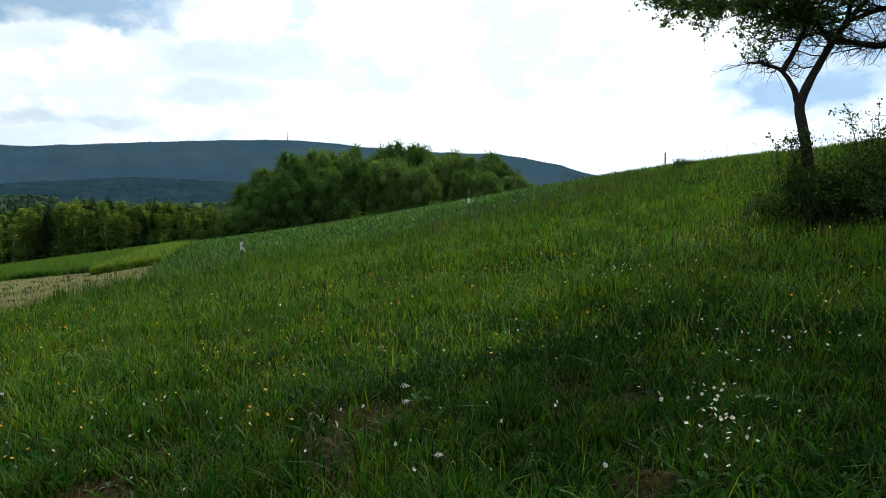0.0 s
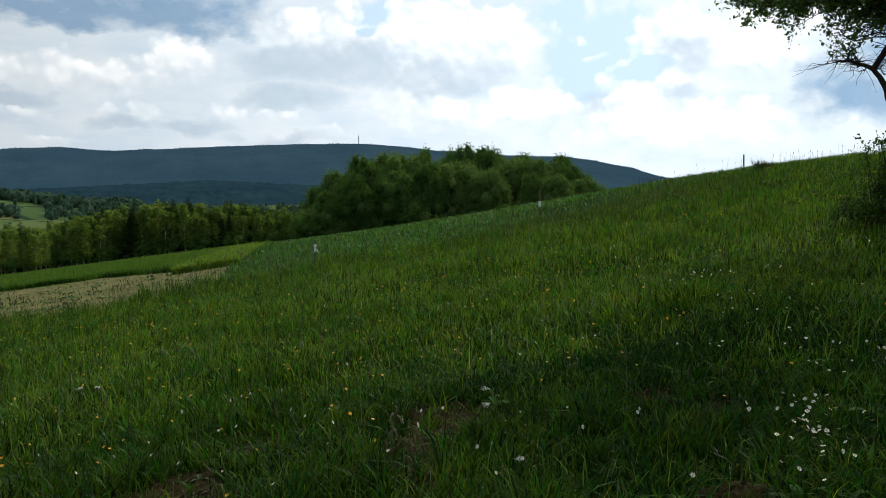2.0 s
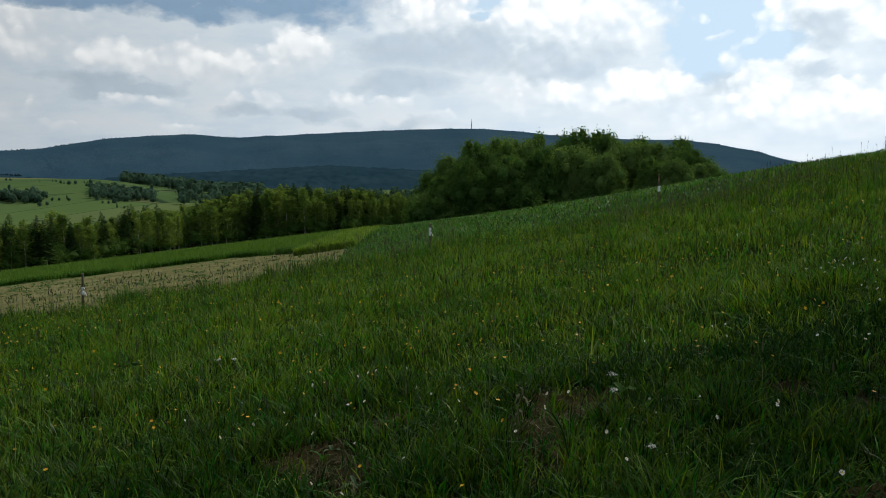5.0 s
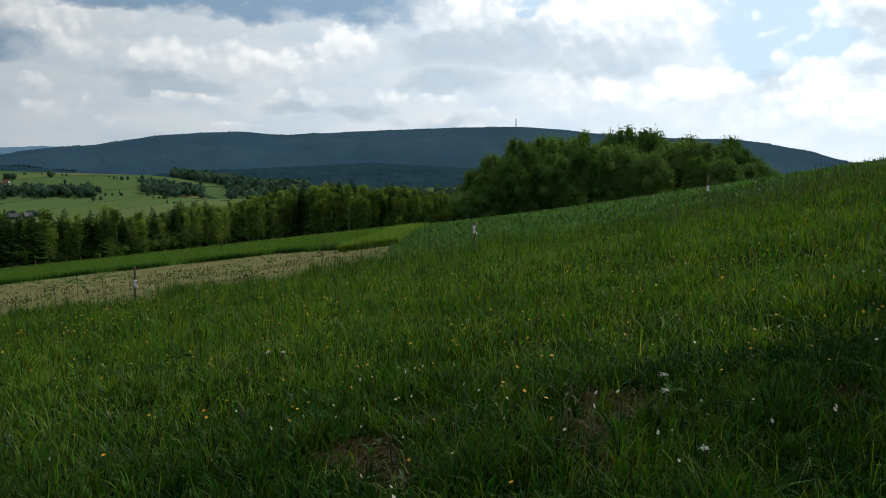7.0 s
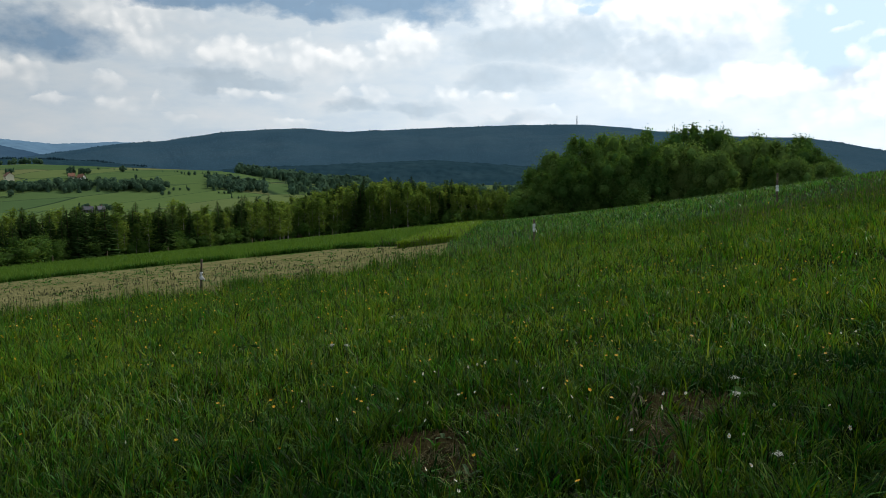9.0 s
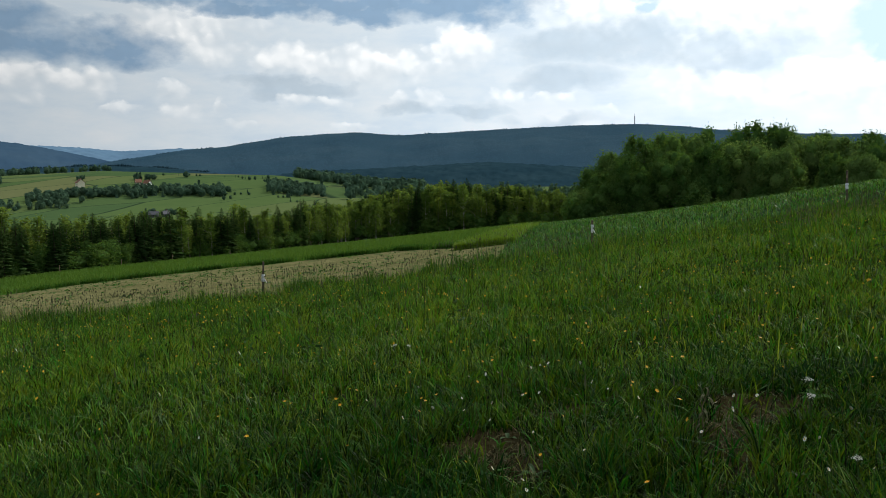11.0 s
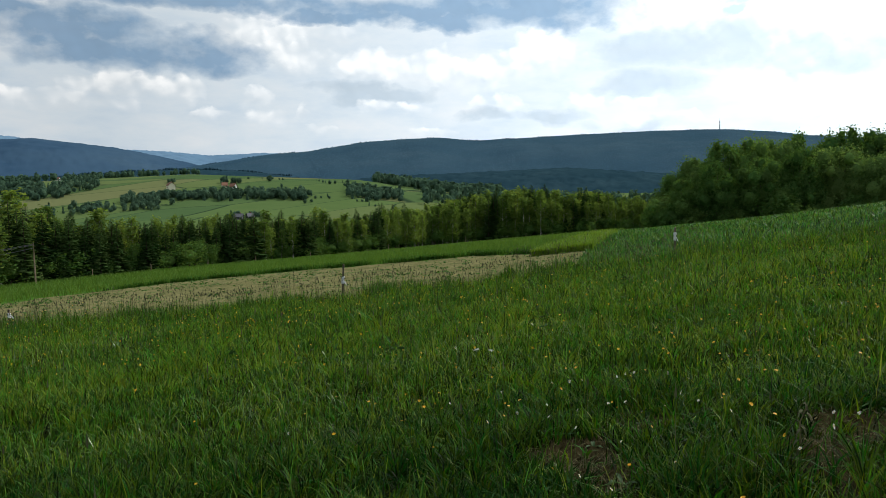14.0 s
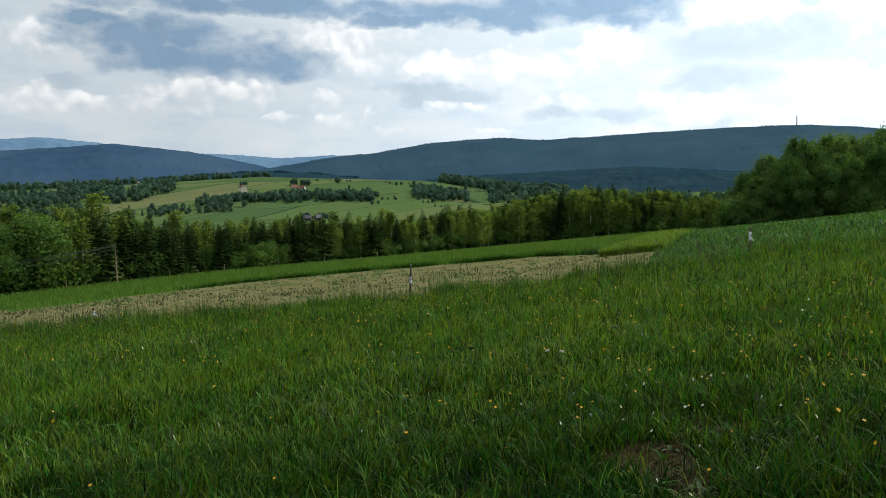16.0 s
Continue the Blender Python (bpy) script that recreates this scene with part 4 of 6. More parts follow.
def orchard_tree():
    """The old fruit tree on the meadow, forked, leaning, with a spreading crown of twigs and leaves."""
    rs = np.random.default_rng(5)
    base = np.array([7.05, 14.4, float(height(7.05, 14.4)) - 0.1])
    root = tagged(new("fruit_tree"), "old forked fruit tree with dark bark and leafy spreading crown", "tree")
    root.location = base
    f = np.array([6.82, 14.48, 2.94]) - base
    segs = {
        "trunk": [np.zeros(3), np.array([0.0, 0.0, 0.8]), np.array([-0.1, 0.02, 1.5]), f, np.array([7.04, 14.37, 3.5]) - base, np.array([7.32, 14.23, 4.07]) - base, np.array([7.52, 14.1, 4.40]) - base, np.array([7.9, 13.9, 4.9]) - base, np.array([8.3, 13.8, 5.6]) - base],
        "limb_b": [f - np.array([-0.02, 0, 0.16]), np.array([6.76, 14.52, 3.25]) - base, np.array([6.56, 14.6, 3.6]) - base, np.array([6.24, 14.75, 3.78]) - base, np.array([6.02, 14.82, 3.78]) - base],
        "limb_c": [np.array([6.56, 14.6, 3.6]) - base, np.array([6.77, 14.5, 4.0]) - base, np.array([6.9, 14.45, 4.35]) - base, np.array([6.8, 14.5, 4.9]) - base, np.array([6.5, 14.5, 5.6]) - base],
        "limb_d": [np.array([7.32, 14.23, 4.07]) - base, np.array([7.1, 14.33, 4.33]) - base, np.array([7.0, 14.4, 4.7]) - base, np.array([6.7, 14.5, 5.3]) - base, np.array([6.2, 14.6, 6.0]) - base],
        "limb_e": [np.array([7.32, 14.23, 4.07]) - base, np.array([7.69, 14.03, 3.98]) - base, np.array([8.1, 13.85, 3.86]) - base, np.array([8.9, 13.6, 4.1]) - base],
        "limb_f": [np.array([7.0, 14.4, 4.7]) - base, np.array([6.3, 14.7, 4.85]) - base, np.array([5.5, 15.0, 4.95]) - base, np.array([4.7, 15.3, 5.0]) - base],
        "limb_g": [np.array([7.52, 14.1, 4.4]) - base, np.array([7.3, 13.6, 4.7]) - base, np.array([7.0, 12.9, 5.1]) - base, np.array([6.6, 12.2, 5.4]) - base],
        # unseen upper limbs i to l, added to widen the shade on the slope
        "limb_i": [np.array([8.3, 13.8, 5.6]) - base, np.array([8.5, 13.6, 6.4]) - base, np.array([8.4, 13.5, 7.3]) - base],
        "limb_j": [np.array([6.2, 14.6, 6.0]) - base, np.array([6.0, 14.3, 6.7]) - base, np.array([5.6, 14.0, 7.2]) - base],
        "limb_k": [np.array([8.3, 13.8, 5.6]) - base, np.array([9.2, 13.2, 6.0]) - base, np.array([10.2, 12.8, 6.3]) - base],
        "limb_l": [np.array([6.5, 14.5, 5.6]) - base, np.array([6.9, 14.0, 6.4]) - base, np.array([7.2, 13.8, 7.2]) - base],
        "limb_m": [np.array([7.52, 14.1, 4.4]) - base, np.array([8.0, 13.75, 4.55]) - base, np.array([8.6, 13.4, 4.62]) - base, np.array([9.4, 13.0, 4.5]) - base],
        # unseen top limbs n to q, added to deepen that shade
        "limb_n": [np.array([8.4, 13.5, 7.3]) - base, np.array([8.0, 13.2, 8.2]) - base, np.array([7.4, 12.8, 8.9]) - base],
        "limb_o": [np.array([5.6, 14.0, 7.2]) - base, np.array([5.2, 13.6, 7.9]) - base, np.array([4.6, 13.2, 8.4]) - base],
        "limb_p": [np.array([7.2, 13.8, 7.2]) - base, np.array([6.9, 13.2, 8.1]) - base, np.array([6.4, 12.6, 8.8]) - base],
        "limb_q": [np.array([10.2, 12.8, 6.3]) - base, np.array([10.8, 12.4, 7.1]) - base, np.array([11.2, 12.0, 7.8]) - base],
        "limb_h": [np.array([7.9, 13.9, 4.9]) - base, np.array([8.6, 14.3, 5.2]) - base, np.array([9.3, 14.6, 5.4]) - base],
    }
    rad = {"trunk": (0.16, 0.115, 0.10, 0.09, 0.074, 0.066, 0.057, 0.042, 0.02), "limb_b": (0.07, 0.056, 0.044, 0.028, 0.008), "limb_c": (0.06, 0.05, 0.045, 0.03, 0.012),
           "limb_d": (0.07, 0.06, 0.05, 0.03, 0.012), "limb_e": (0.06, 0.045, 0.035, 0.012), "limb_f": (0.04, 0.033, 0.022, 0.01), "limb_g": (0.05, 0.04, 0.025, 0.01), "limb_h": (0.04, 0.03, 0.012),
           "limb_m": (0.045, 0.036, 0.026, 0.012), "limb_i": (0.03, 0.022, 0.016), "limb_n": (0.016, 0.012, 0.006), "limb_o": (0.012, 0.009, 0.005), "limb_p": (0.012, 0.009, 0.005), "limb_q": (0.014, 0.01, 0.006), "limb_j": (0.02, 0.016, 0.012), "limb_k": (0.03, 0.022, 0.014), "limb_l": (0.02, 0.016, 0.012)}

    def smooth(P, R, k=5):
        P, R = np.array(P), np.array(R)
        t = np.linspace(0, len(P) - 1, (len(P) - 1) * k + 1)
        Q = np.stack([np.interp(t, np.arange(len(P)), P[:, i]) for i in range(3)], 1)
        for _ in range(2):
            Q[1:-1] = 0.25 * Q[:-2] + 0.5 * Q[1:-1] + 0.25 * Q[2:]
        Q[1:-1] += rs.normal(size=Q[1:-1].shape) * 0.006
        return Q, np.interp(t, np.arange(len(R)), R) * (1 + 0.03 * rs.normal(size=len(t)))

    twigs, leaves = [], []
    for k, P in segs.items():
        Q, R = smooth(P, rad[k])
        part("trunk" if k == "trunk" else "limb", tri_mesh("limb", *tube(Q, R, 11 if k == "trunk" else 8), M_BARK, smooth=True), root)
        m = 52 if k in ("limb_c", "limb_d", "limb_e", "limb_f", "limb_g", "limb_h", "limb_m", "limb_n", "limb_o", "limb_p", "limb_q", "limb_i", "limb_j", "limb_k", "limb_l") else (34 if k != "limb_b" else 14)
        for i in range(m):
            j = rs.integers(len(Q) // (2 if k in ("trunk", "limb_b") else 3), len(Q))
            o = Q[j]
            d = rs.normal(size=3) * [1, 1, 0.3] + [-0.3, 0.0, 0.16]
            d[2] = max(d[2], -0.22 if k in ("limb_c", "limb_d", "limb_f") else 0.02)
            d /= np.linalg.norm(d)
            L = rs.uniform(0.5, 1.35) * (0.45 if k == "limb_b" else 1.0)
            bend = rs.normal(size=3) * 0.14 + [0, 0, -0.03]
            tw = np.array([o + d * L * s + bend * s * s * L * 2 + rs.normal(size=3) * 0.025 for s in (0, 0.3, 0.6, 0.85, 1.0)])
            tip = tw[-1] + base
            if k != "limb_b" and tip[0] < 6.2 and tip[2] < 4.82 - 0.62 * (tip[0] - 4.1) + 0.15:
                continue
            twigs.append(tube(tw, [0.016, 0.012, 0.009, 0.006, 0.003], 4))
            for q in range(rs.integers(6, 11)):
                s0 = rs.uniform(0.2, 1.0)
                o2 = np.array([np.interp(s0, (0, 0.3, 0.6, 0.85, 1.0), tw[:, c]) for c in range(3)])
                d2 = d + rs.normal(size=3) * 0.8
                d2 /= np.linalg.norm(d2)
                L2 = rs.uniform(0.15, 0.5)
                e2 = o2 + d2 * L2
                mid = (o2 + e2) / 2 + rs.normal(size=3) * 0.03
                twigs.append(tube([o2, mid, e2], [0.006, 0.004, 0.002], 3))
                # leaves stand thick on the outer and upper side, thin on the dead lower twigs to the south
                world = e2 + base
                low_edge = 4.72 - 0.62 * (world[0] - 4.1) if world[0] < 5.5 else 3.85 + 0.2 * (world[0] - 5.5)
                leafy = np.clip((world[2] - low_edge) * 2.0 + 0.15, 0.0, 1) * (np.clip((8.0 - world[0]) * 0.6, 0.22, 1) if world[2] < 5.3 else 1.0)
                for u in range(rs.poisson(14 * min(1.0, leafy))):
                    s = rs.uniform(0.25, 1.1)
                    leaves.append(o2 + (e2 - o2) * s + rs.normal(size=3) * 0.045)
    part("twig_tangle", tri_mesh("twig_tangle", *join(twigs), M_BARK), root, "tangle of thin dark twigs")["kind"] = "stuff"
    part("foliage", tri_mesh("foliage", *leaf_cards(np.array(leaves), 0.074, rs, -0.2, 1.0, 0.55), M_LEAF), root, "small green leaves")["kind"] = "stuff"


orchard_tree()


def shrub(name, x, y, h, w, n_stems, leaf_n, seed, label, leafmat):
    rs = np.random.default_rng(seed)
    root = tagged(new(name), label, "shrub")
    root.location = (x, y, float(height(x, y)) - 0.05)
    stems, leaves = [], []
    for i in range(n_stems):
        a = rs.uniform(0, 6.28)
        b = np.array([rs.normal() * w * 0.25, rs.normal() * w * 0.25, 0])
        L = h * rs.uniform(0.45, 1.0)
        out = w * rs.uniform(0.1, 0.6)
        tip = b + [out * math.cos(a), out * math.sin(a), L]
        mid = (b + tip) / 2 + rs.normal(size=3) * 0.05
        stems.append(tube([b, mid, tip], [0.012, 0.008, 0.003], 4))
        for k in range(6):
            s = rs.uniform(0.3, 1.0)
            o = b + (tip - b) * s
            e = o + rs.normal(size=3) * [0.16, 0.16, 0.1] + [0, 0, 0.12]
            stems.append(tube([o, e], [0.005, 0.002], 3))
            leaves.append(o + (e - o) * rs.uniform(0.2, 1.1, leaf_n)[:, None] + rs.normal(size=(leaf_n, 3)) * 0.035)
    part("branchwork", tri_mesh("branchwork", *join(stems), M_BARK), root)["kind"] = "stuff"
    part("foliage", tri_mesh("foliage", *leaf_cards(np.concatenate(leaves), 0.05, rs, 0.2, 1.0, 0.6), leafmat), root)["kind"] = "stuff"


shrub("shrub", 6.75, 14.1, 1.7, 0.9, 30, 15, 1, "small leafy shoots sprouting round the fruit tree's foot", M_SHRUB)
shrub("shrub", 7.5, 14.0, 1.5, 0.9, 28, 14, 2, "small leafy shoots sprouting round the fruit tree's foot", M_SHRUB)
shrub("shrub", 8.05, 13.5, 2.1, 1.1, 34, 14, 3, "upright dark green shrub with bare twig tips", M_SHRUB)
shrub("shrub", 8.9, 13.2, 1.6, 1.5, 60, 18, 4, "dense dark green shrub on the meadow slope", M_SHRUB)
shrub("shrub", 9.4, 12.3, 1.2, 1.6, 50, 18, 8, "dense dark green shrub on the meadow slope", M_SHRUB)
shrub("shrub", 8.3, 12.4, 0.9, 1.5, 40, 16, 9, "low bramble-like shrub in long grass", M_SHRUB)
shrub("shrub", 6.85, 13.4, 1.15, 0.9, 46, 20, 10, "dense leafy shrub hiding the fruit tree's foot", M_SHRUB)
shrub("shrub", 7.25, 13.2, 1.05, 1.0, 46, 20, 11, "dense leafy shrub hiding the fruit tree's foot", M_SHRUB)
shrub("shrub", 8.2, 13.1, 1.5, 1.2, 56, 20, 12, "dense dark green shrub on the meadow slope", M_SHRUB)
shrub("shrub", 7.9, 11.6, 0.7, 1.4, 44, 16, 13, "low bramble-like shrub in long grass", M_SHRUB)
shrub("shrub", 13.1, 41.0, 0.42, 0.8, 30, 14, 14, "low dark green shrub on the brow beside a stake", M_SHRUB)
shrub("shrub", 6.2, 14.0, 0.8, 1.0, 24, 12, 6, "low bramble-like shrub in long grass", M_SHRUB)
shrub("shrub", 7.5, 12.8, 0.7, 1.4, 30, 12, 7, "low bramble-like shrub in long grass", M_SHRUB)


# ---------------------------------------------------------------- stakes along the meadow's border
def stake(x, y, h, lean, wrap, seed, label):
    rs = np.random.default_rng(seed)
    root = tagged(new("fence_stake"), label, "fence stake", "stakes along the meadow border")
    root.location = (x, y, float(height(x, y)) - 0.1)
    root.rotation_euler = (lean[0], lean[1], rs.uniform(0, 3))
    bm = bmesh.new()
    bmesh.ops.create_cone(bm, cap_ends=True, segments=9, radius1=0.044, radius2=0.038, depth=h, matrix=Matrix.Translation((0, 0, h / 2)))
    bmesh.ops.subdivide_edges(bm, edges=[e for e in bm.edges if abs(e.verts[0].co.z - e.verts[1].co.z) > 0.1], cuts=5)
    for v in bm.verts:
        v.co += Vector(rs.normal(size=3) * 0.004)
    part("post", bm_mesh("post", bm, M_WOOD), root)
    bm = bmesh.new()
    bmesh.ops.create_cone(bm, cap_ends=True, segments=9, radius1=0.0412, radius2=0.034, depth=0.3, matrix=Matrix.Translation((0, 0, h - 0.13)))
    part("post_top", bm_mesh("post_top", bm, M_WOODTOP), root, "pale worn top of the stake")
    bm = bmesh.new()
    z0, z1 = wrap
    rings, sides = 7, 12
    vs = []
    for i in range(rings):
        t = i / (rings - 1)
        rad = 0.046 + 0.012 * math.sin(t * 3.1) + 0.01 * math.sin(t * 9)
        vs.append([bm.verts.new(((rad + rs.normal() * 0.008) * math.cos(k * 6.283 / sides), (rad + rs.normal() * 0.008) * math.sin(k * 6.283 / sides), z0 + (z1 - z0) * t)) for k in range(sides)])
    for i in range(rings - 1):
        for k in range(sides):
            bm.faces.new((vs[i][k], vs[i][(k + 1) % sides], vs[i + 1][(k + 1) % sides], vs[i + 1][k]))
    tail = [bm.verts.new(p) for p in ((0.08, 0, z0 + 0.12), (0.14, 0.02, z0 + 0.04), (0.17, 0.0, z0 - 0.07), (0.09, -0.02, z0))]
    bm.faces.new(tail)
    part("plastic_wrap", bm_mesh("plastic_wrap", bm, M_WRAP), root, "crumpled white plastic tied round the stake")


STAKES = [(-19.55, 23.3, 1.5, (0.02, 0.05), (0.72, 1.02)), (-8.07, 30.0, 1.35, (0.02, 0.0), (0.85, 1.18)), (1.25, 34.6, 1.6, (0.0, 0.05), (0.85, 1.1)), (12.5, 42.2, 1.0, (0.0, 0.0), (0.3, 0.5)), (-32.4, 17.0, 0.9, (0.05, 0.0), (0.55, 0.75))]
for i, (x, y, h, lean, wrap) in enumerate(STAKES):
    stake(x, y, h, lean, wrap, 90 + i, "weathered wooden stake with white plastic tied round it")

_bm = bmesh.new()
bmesh.ops.create_cone(_bm, cap_ends=True, segments=8, radius1=0.07, radius2=0.06, depth=1.5, matrix=Matrix.Translation((0, 0, 0.65)))
_far_post = bm_mesh("far_fence_post", _bm, M_WOODTOP)
for az in (-63.5, -56.8, -53, -49.1, -45.7, -41.7, -35.8, -29.9, -25.3, -20.1, -16.1, -12.9, -8.3):
    r = float(np.interp(az, *FOREST_FOOT)) - (3 if az < -17 else 22)
    x, y = polar(az, r)
    ob = tagged(new("fence_post", _far_post), "pale wooden fence post along the forest edge", "fence post", "posts along the forest")
    ob.location = (x, y, float(height(x, y)))


def utility_pole():
    x, y = polar(-60.3, 132)
    z = float(height(x, y))
    root = tagged(new("utility_pole"), "wooden utility pole with short crossarm at the forest edge", "pole")
    root.location = (x, y, z)
    part("pole", tri_mesh("pole", *tube([(0, 0, -0.3), (0, 0, 3), (0, 0, 6.4)], [0.13, 0.12, 0.09], 9), M_WOODTOP), root)
    part("crossarm", tri_mesh("crossarm", *tube([(-0.7, 0.3, 6.1), (0.7, -0.3, 6.1)], [0.06, 0.06], 6), M_DARKBARK), root)
    x2, y2 = polar(-84, 128)
    for k, (dx, dz) in enumerate(((-0.6, 6.15), (0.6, 6.15), (0, 5.6))):
        s = np.linspace(0, 1, 20)
        P = np.stack([x + dx + (x2 - x) * s, y - dx * 0.4 + (y2 - y) * s, z + dz - (1.6 + k * 0.25) * 4 * s * (1 - s) + (height(x2, y2) + 6 - z - 6) * s], 1)
        tagged(new("overhead_wire", tri_mesh("overhead_wire", *tube(P, [0.03] * 20, 4), M_WIRE)), "thin overhead wire hanging from the utility pole", "wire", "overhead wires")


utility_pole()


def mast():
    x, y = polar(-11.4, 3080)
    root = tagged(new("radio_mast"), "thin lattice radio mast on the ridge", "mast")
    root.location = (x, y, 172)
    bm = bmesh.new()
    for a in range(3):
        c, s = math.cos(a * 2.094), math.sin(a * 2.094)
        bmesh.ops.create_cone(bm, cap_ends=True, segments=5, radius1=1.0, radius2=0.5, depth=46, matrix=Matrix.Translation((c * 1.6, s * 1.6, 23)))
    for z in range(3, 46, 4):
        bmesh.ops.create_cone(bm, cap_ends=True, segments=6, radius1=2.0, radius2=2.0, depth=0.6, matrix=Matrix.Translation((0, 0, z)))
    part("lattice", bm_mesh("lattice", bm, M_STEEL), root)
    bm = bmesh.new()
    bmesh.ops.create_cone(bm, cap_ends=True, segments=6, radius1=0.6, radius2=0.3, depth=10, matrix=Matrix.Translation((0, 0, 50)))
    part("antenna", bm_mesh("antenna", bm, M_STEEL), root)


mast()


# ---------------------------------------------------------------- valley: houses, hedges, fields
def house(az, r, w, d, h, roofh, turn, wall, roof, label):
    x, y = polar(az, r)
    root = tagged(new("house"), label, "house", "houses in the valley")
    root.location = (x, y, float(height(x, y)) - 0.3)
    root.rotation_euler = (0, 0, radians(turn))
    bm = bmesh.new()
    bmesh.ops.create_cube(bm, size=1, matrix=Matrix.Translation((0, 0, h / 2)) @ Matrix.Diagonal((w, d, h, 1)))
    g = [bm.verts.new(p) for p in ((-w / 2, -d / 2, h), (-w / 2, d / 2, h), (-w / 2, 0, h + roofh), (w / 2, -d / 2, h), (w / 2, d / 2, h), (w / 2, 0, h + roofh))]
    bm.faces.new((g[0], g[2], g[1])), bm.faces.new((g[3], g[4], g[5]))
    part("wall", bm_mesh("wall", bm, wall), root)
    bm = bmesh.new()
    o = 0.7
    for s in (-1, 1):
        q = [(-w / 2 - o, s * (d / 2 + o), h - o * roofh / (d / 2)), (w / 2 + o, s * (d / 2 + o), h - o * roofh / (d / 2)), (w / 2 + o, 0, h + roofh), (-w / 2 - o, 0, h + roofh)]
        lo = [bm.verts.new(p) for p in q]
        hi = [bm.verts.new((p[0], p[1], p[2] + 0.3)) for p in q]
        bm.faces.new(hi), bm.faces.new(lo[::-1])
        for i in range(4):
            bm.faces.new((lo[i], lo[(i + 1) % 4], hi[(i + 1) % 4], hi[i]))
    rf = part("roof", bm_mesh("roof", bm, roof), root)
    bm = bmesh.new()
    bmesh.ops.create_cube(bm, size=1, matrix=Matrix.Translation((w * 0.2, 0.6, h + roofh + 0.3)) @ Matrix.Diagonal((0.8, 0.8, 2.0, 1)))
    part("chimney", bm_mesh("chimney", bm, M_ROOF), rf)
    for side in (-1, 1):
        for k in range(3):
            bm = bmesh.new()
            bmesh.ops.create_cube(bm, size=1, matrix=Matrix.Translation(((k - 1) * w * 0.3, side * d / 2, h * 0.55)) @ Matrix.Diagonal((1.2, 0.12, 1.4, 1)))
            part("window", bm_mesh("window", bm, M_GLASS), root)
    for k in (-1, 1):
        bm = bmesh.new()
        bmesh.ops.create_cube(bm, size=1, matrix=Matrix.Translation((-w / 2, k * d * 0.22, h * 0.6)) @ Matrix.Diagonal((0.12, 1.1, 1.4, 1)))
        part("window", bm_mesh("window", bm, M_GLASS), root)


house(-51.3, 1078, 10, 9, 6.5, 4.0, -22, M_PLASTER, M_ROOF, "cream plastered house with brown gabled roof in valley fields")
house(-47.0, 1090, 8, 7, 3.5, 3.5, 10, M_WHITEWALL, M_ROOF2, "farmhouse with orange tiled roof among trees")
house(-47.6, 1100, 7, 7, 3.5, 3.5, 60, M_PLASTER, M_ROOF2, "small house with orange tiled roof among trees")
house(-43.9, 1012, 7, 7, 4, 4.0, 45, M_WHITEWALL, M_ROOF3, "white gabled house half hidden by trees")
house(-46.7, 766, 8, 6, 3.5, 2.5, 35, M_ROOF3, M_ROOF3, "grey-roofed farm building behind treetops")
house(-45.9, 772, 6, 5, 3.5, 2.5, 70, M_ROOF3, M_ROOF3, "grey-roofed farm building behind treetops")
house(-66.7, 905, 12, 9, 5, 4.0, 10, M_WHITEWALL, M_ROOF3, "white house at the edge of the valley woods")
house(-58.5, 1750, 14, 10, 6, 5, 10, M_WHITEWALL, M_ROOF2, "white house on the far wooded slope")


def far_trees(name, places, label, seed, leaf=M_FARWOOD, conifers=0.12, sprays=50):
    """One mass of distant trees: rough crowns of leaf sprays, some of them conifers. places: x, y, height."""
    rs = np.random.default_rng(seed)
    parts = []
    for x, y, h in places:
        z = float(height(x, y))
        if rs.random() < conifers:
            t = rs.uniform(0, 1, sprays)
            a = rs.uniform(0, 6.28, sprays)
            P = np.stack([np.cos(a) * (1 - t) * h * 0.22, np.sin(a) * (1 - t) * h * 0.22, t * h * 1.15], 1)
            d = P * [1, 1, 0] + [0, 0, 0.03 * h]
            parts.append(mass((x, y, z + h * 0.4), (h * 0.14, h * 0.14, h * 0.5), rs, 6, 4))
        else:
            d = rs.normal(size=(sprays, 3))
            d /= np.linalg.norm(d, axis=1)[:, None]
            parts.append(mass((x, y, z + h * 0.5), (h * 0.33, h * 0.33, h * 0.38), rs, 7, 5))
            P = d * [h * 0.42, h * 0.42, h * 0.48] * rs.uniform(0.78, 1.12, sprays)[:, None] + [0, 0, h * 0.5]
        parts.append(leaf_cards(P + [x, y, z], h * (0.27 if sprays > 40 else 0.34), rs, 0.2, 0.7, 0.9, d, 0.22))
    tagged(new(name, tri_mesh(name, *join(parts), leaf)), label, "trees", kind="stuff")


def belt(az0, r0, az1, r1, n, spread, h0, h1, rs):
    t = rs.uniform(0, 1, n)
    az = az0 + (az1 - az0) * t + rs.normal(size=n) * 0.15
    r = r0 + (r1 - r0) * t + rs.normal(size=n) * spread
    return [(*polar(a, q), rs.uniform(h0, h1)) for a, q in zip(az, r)]


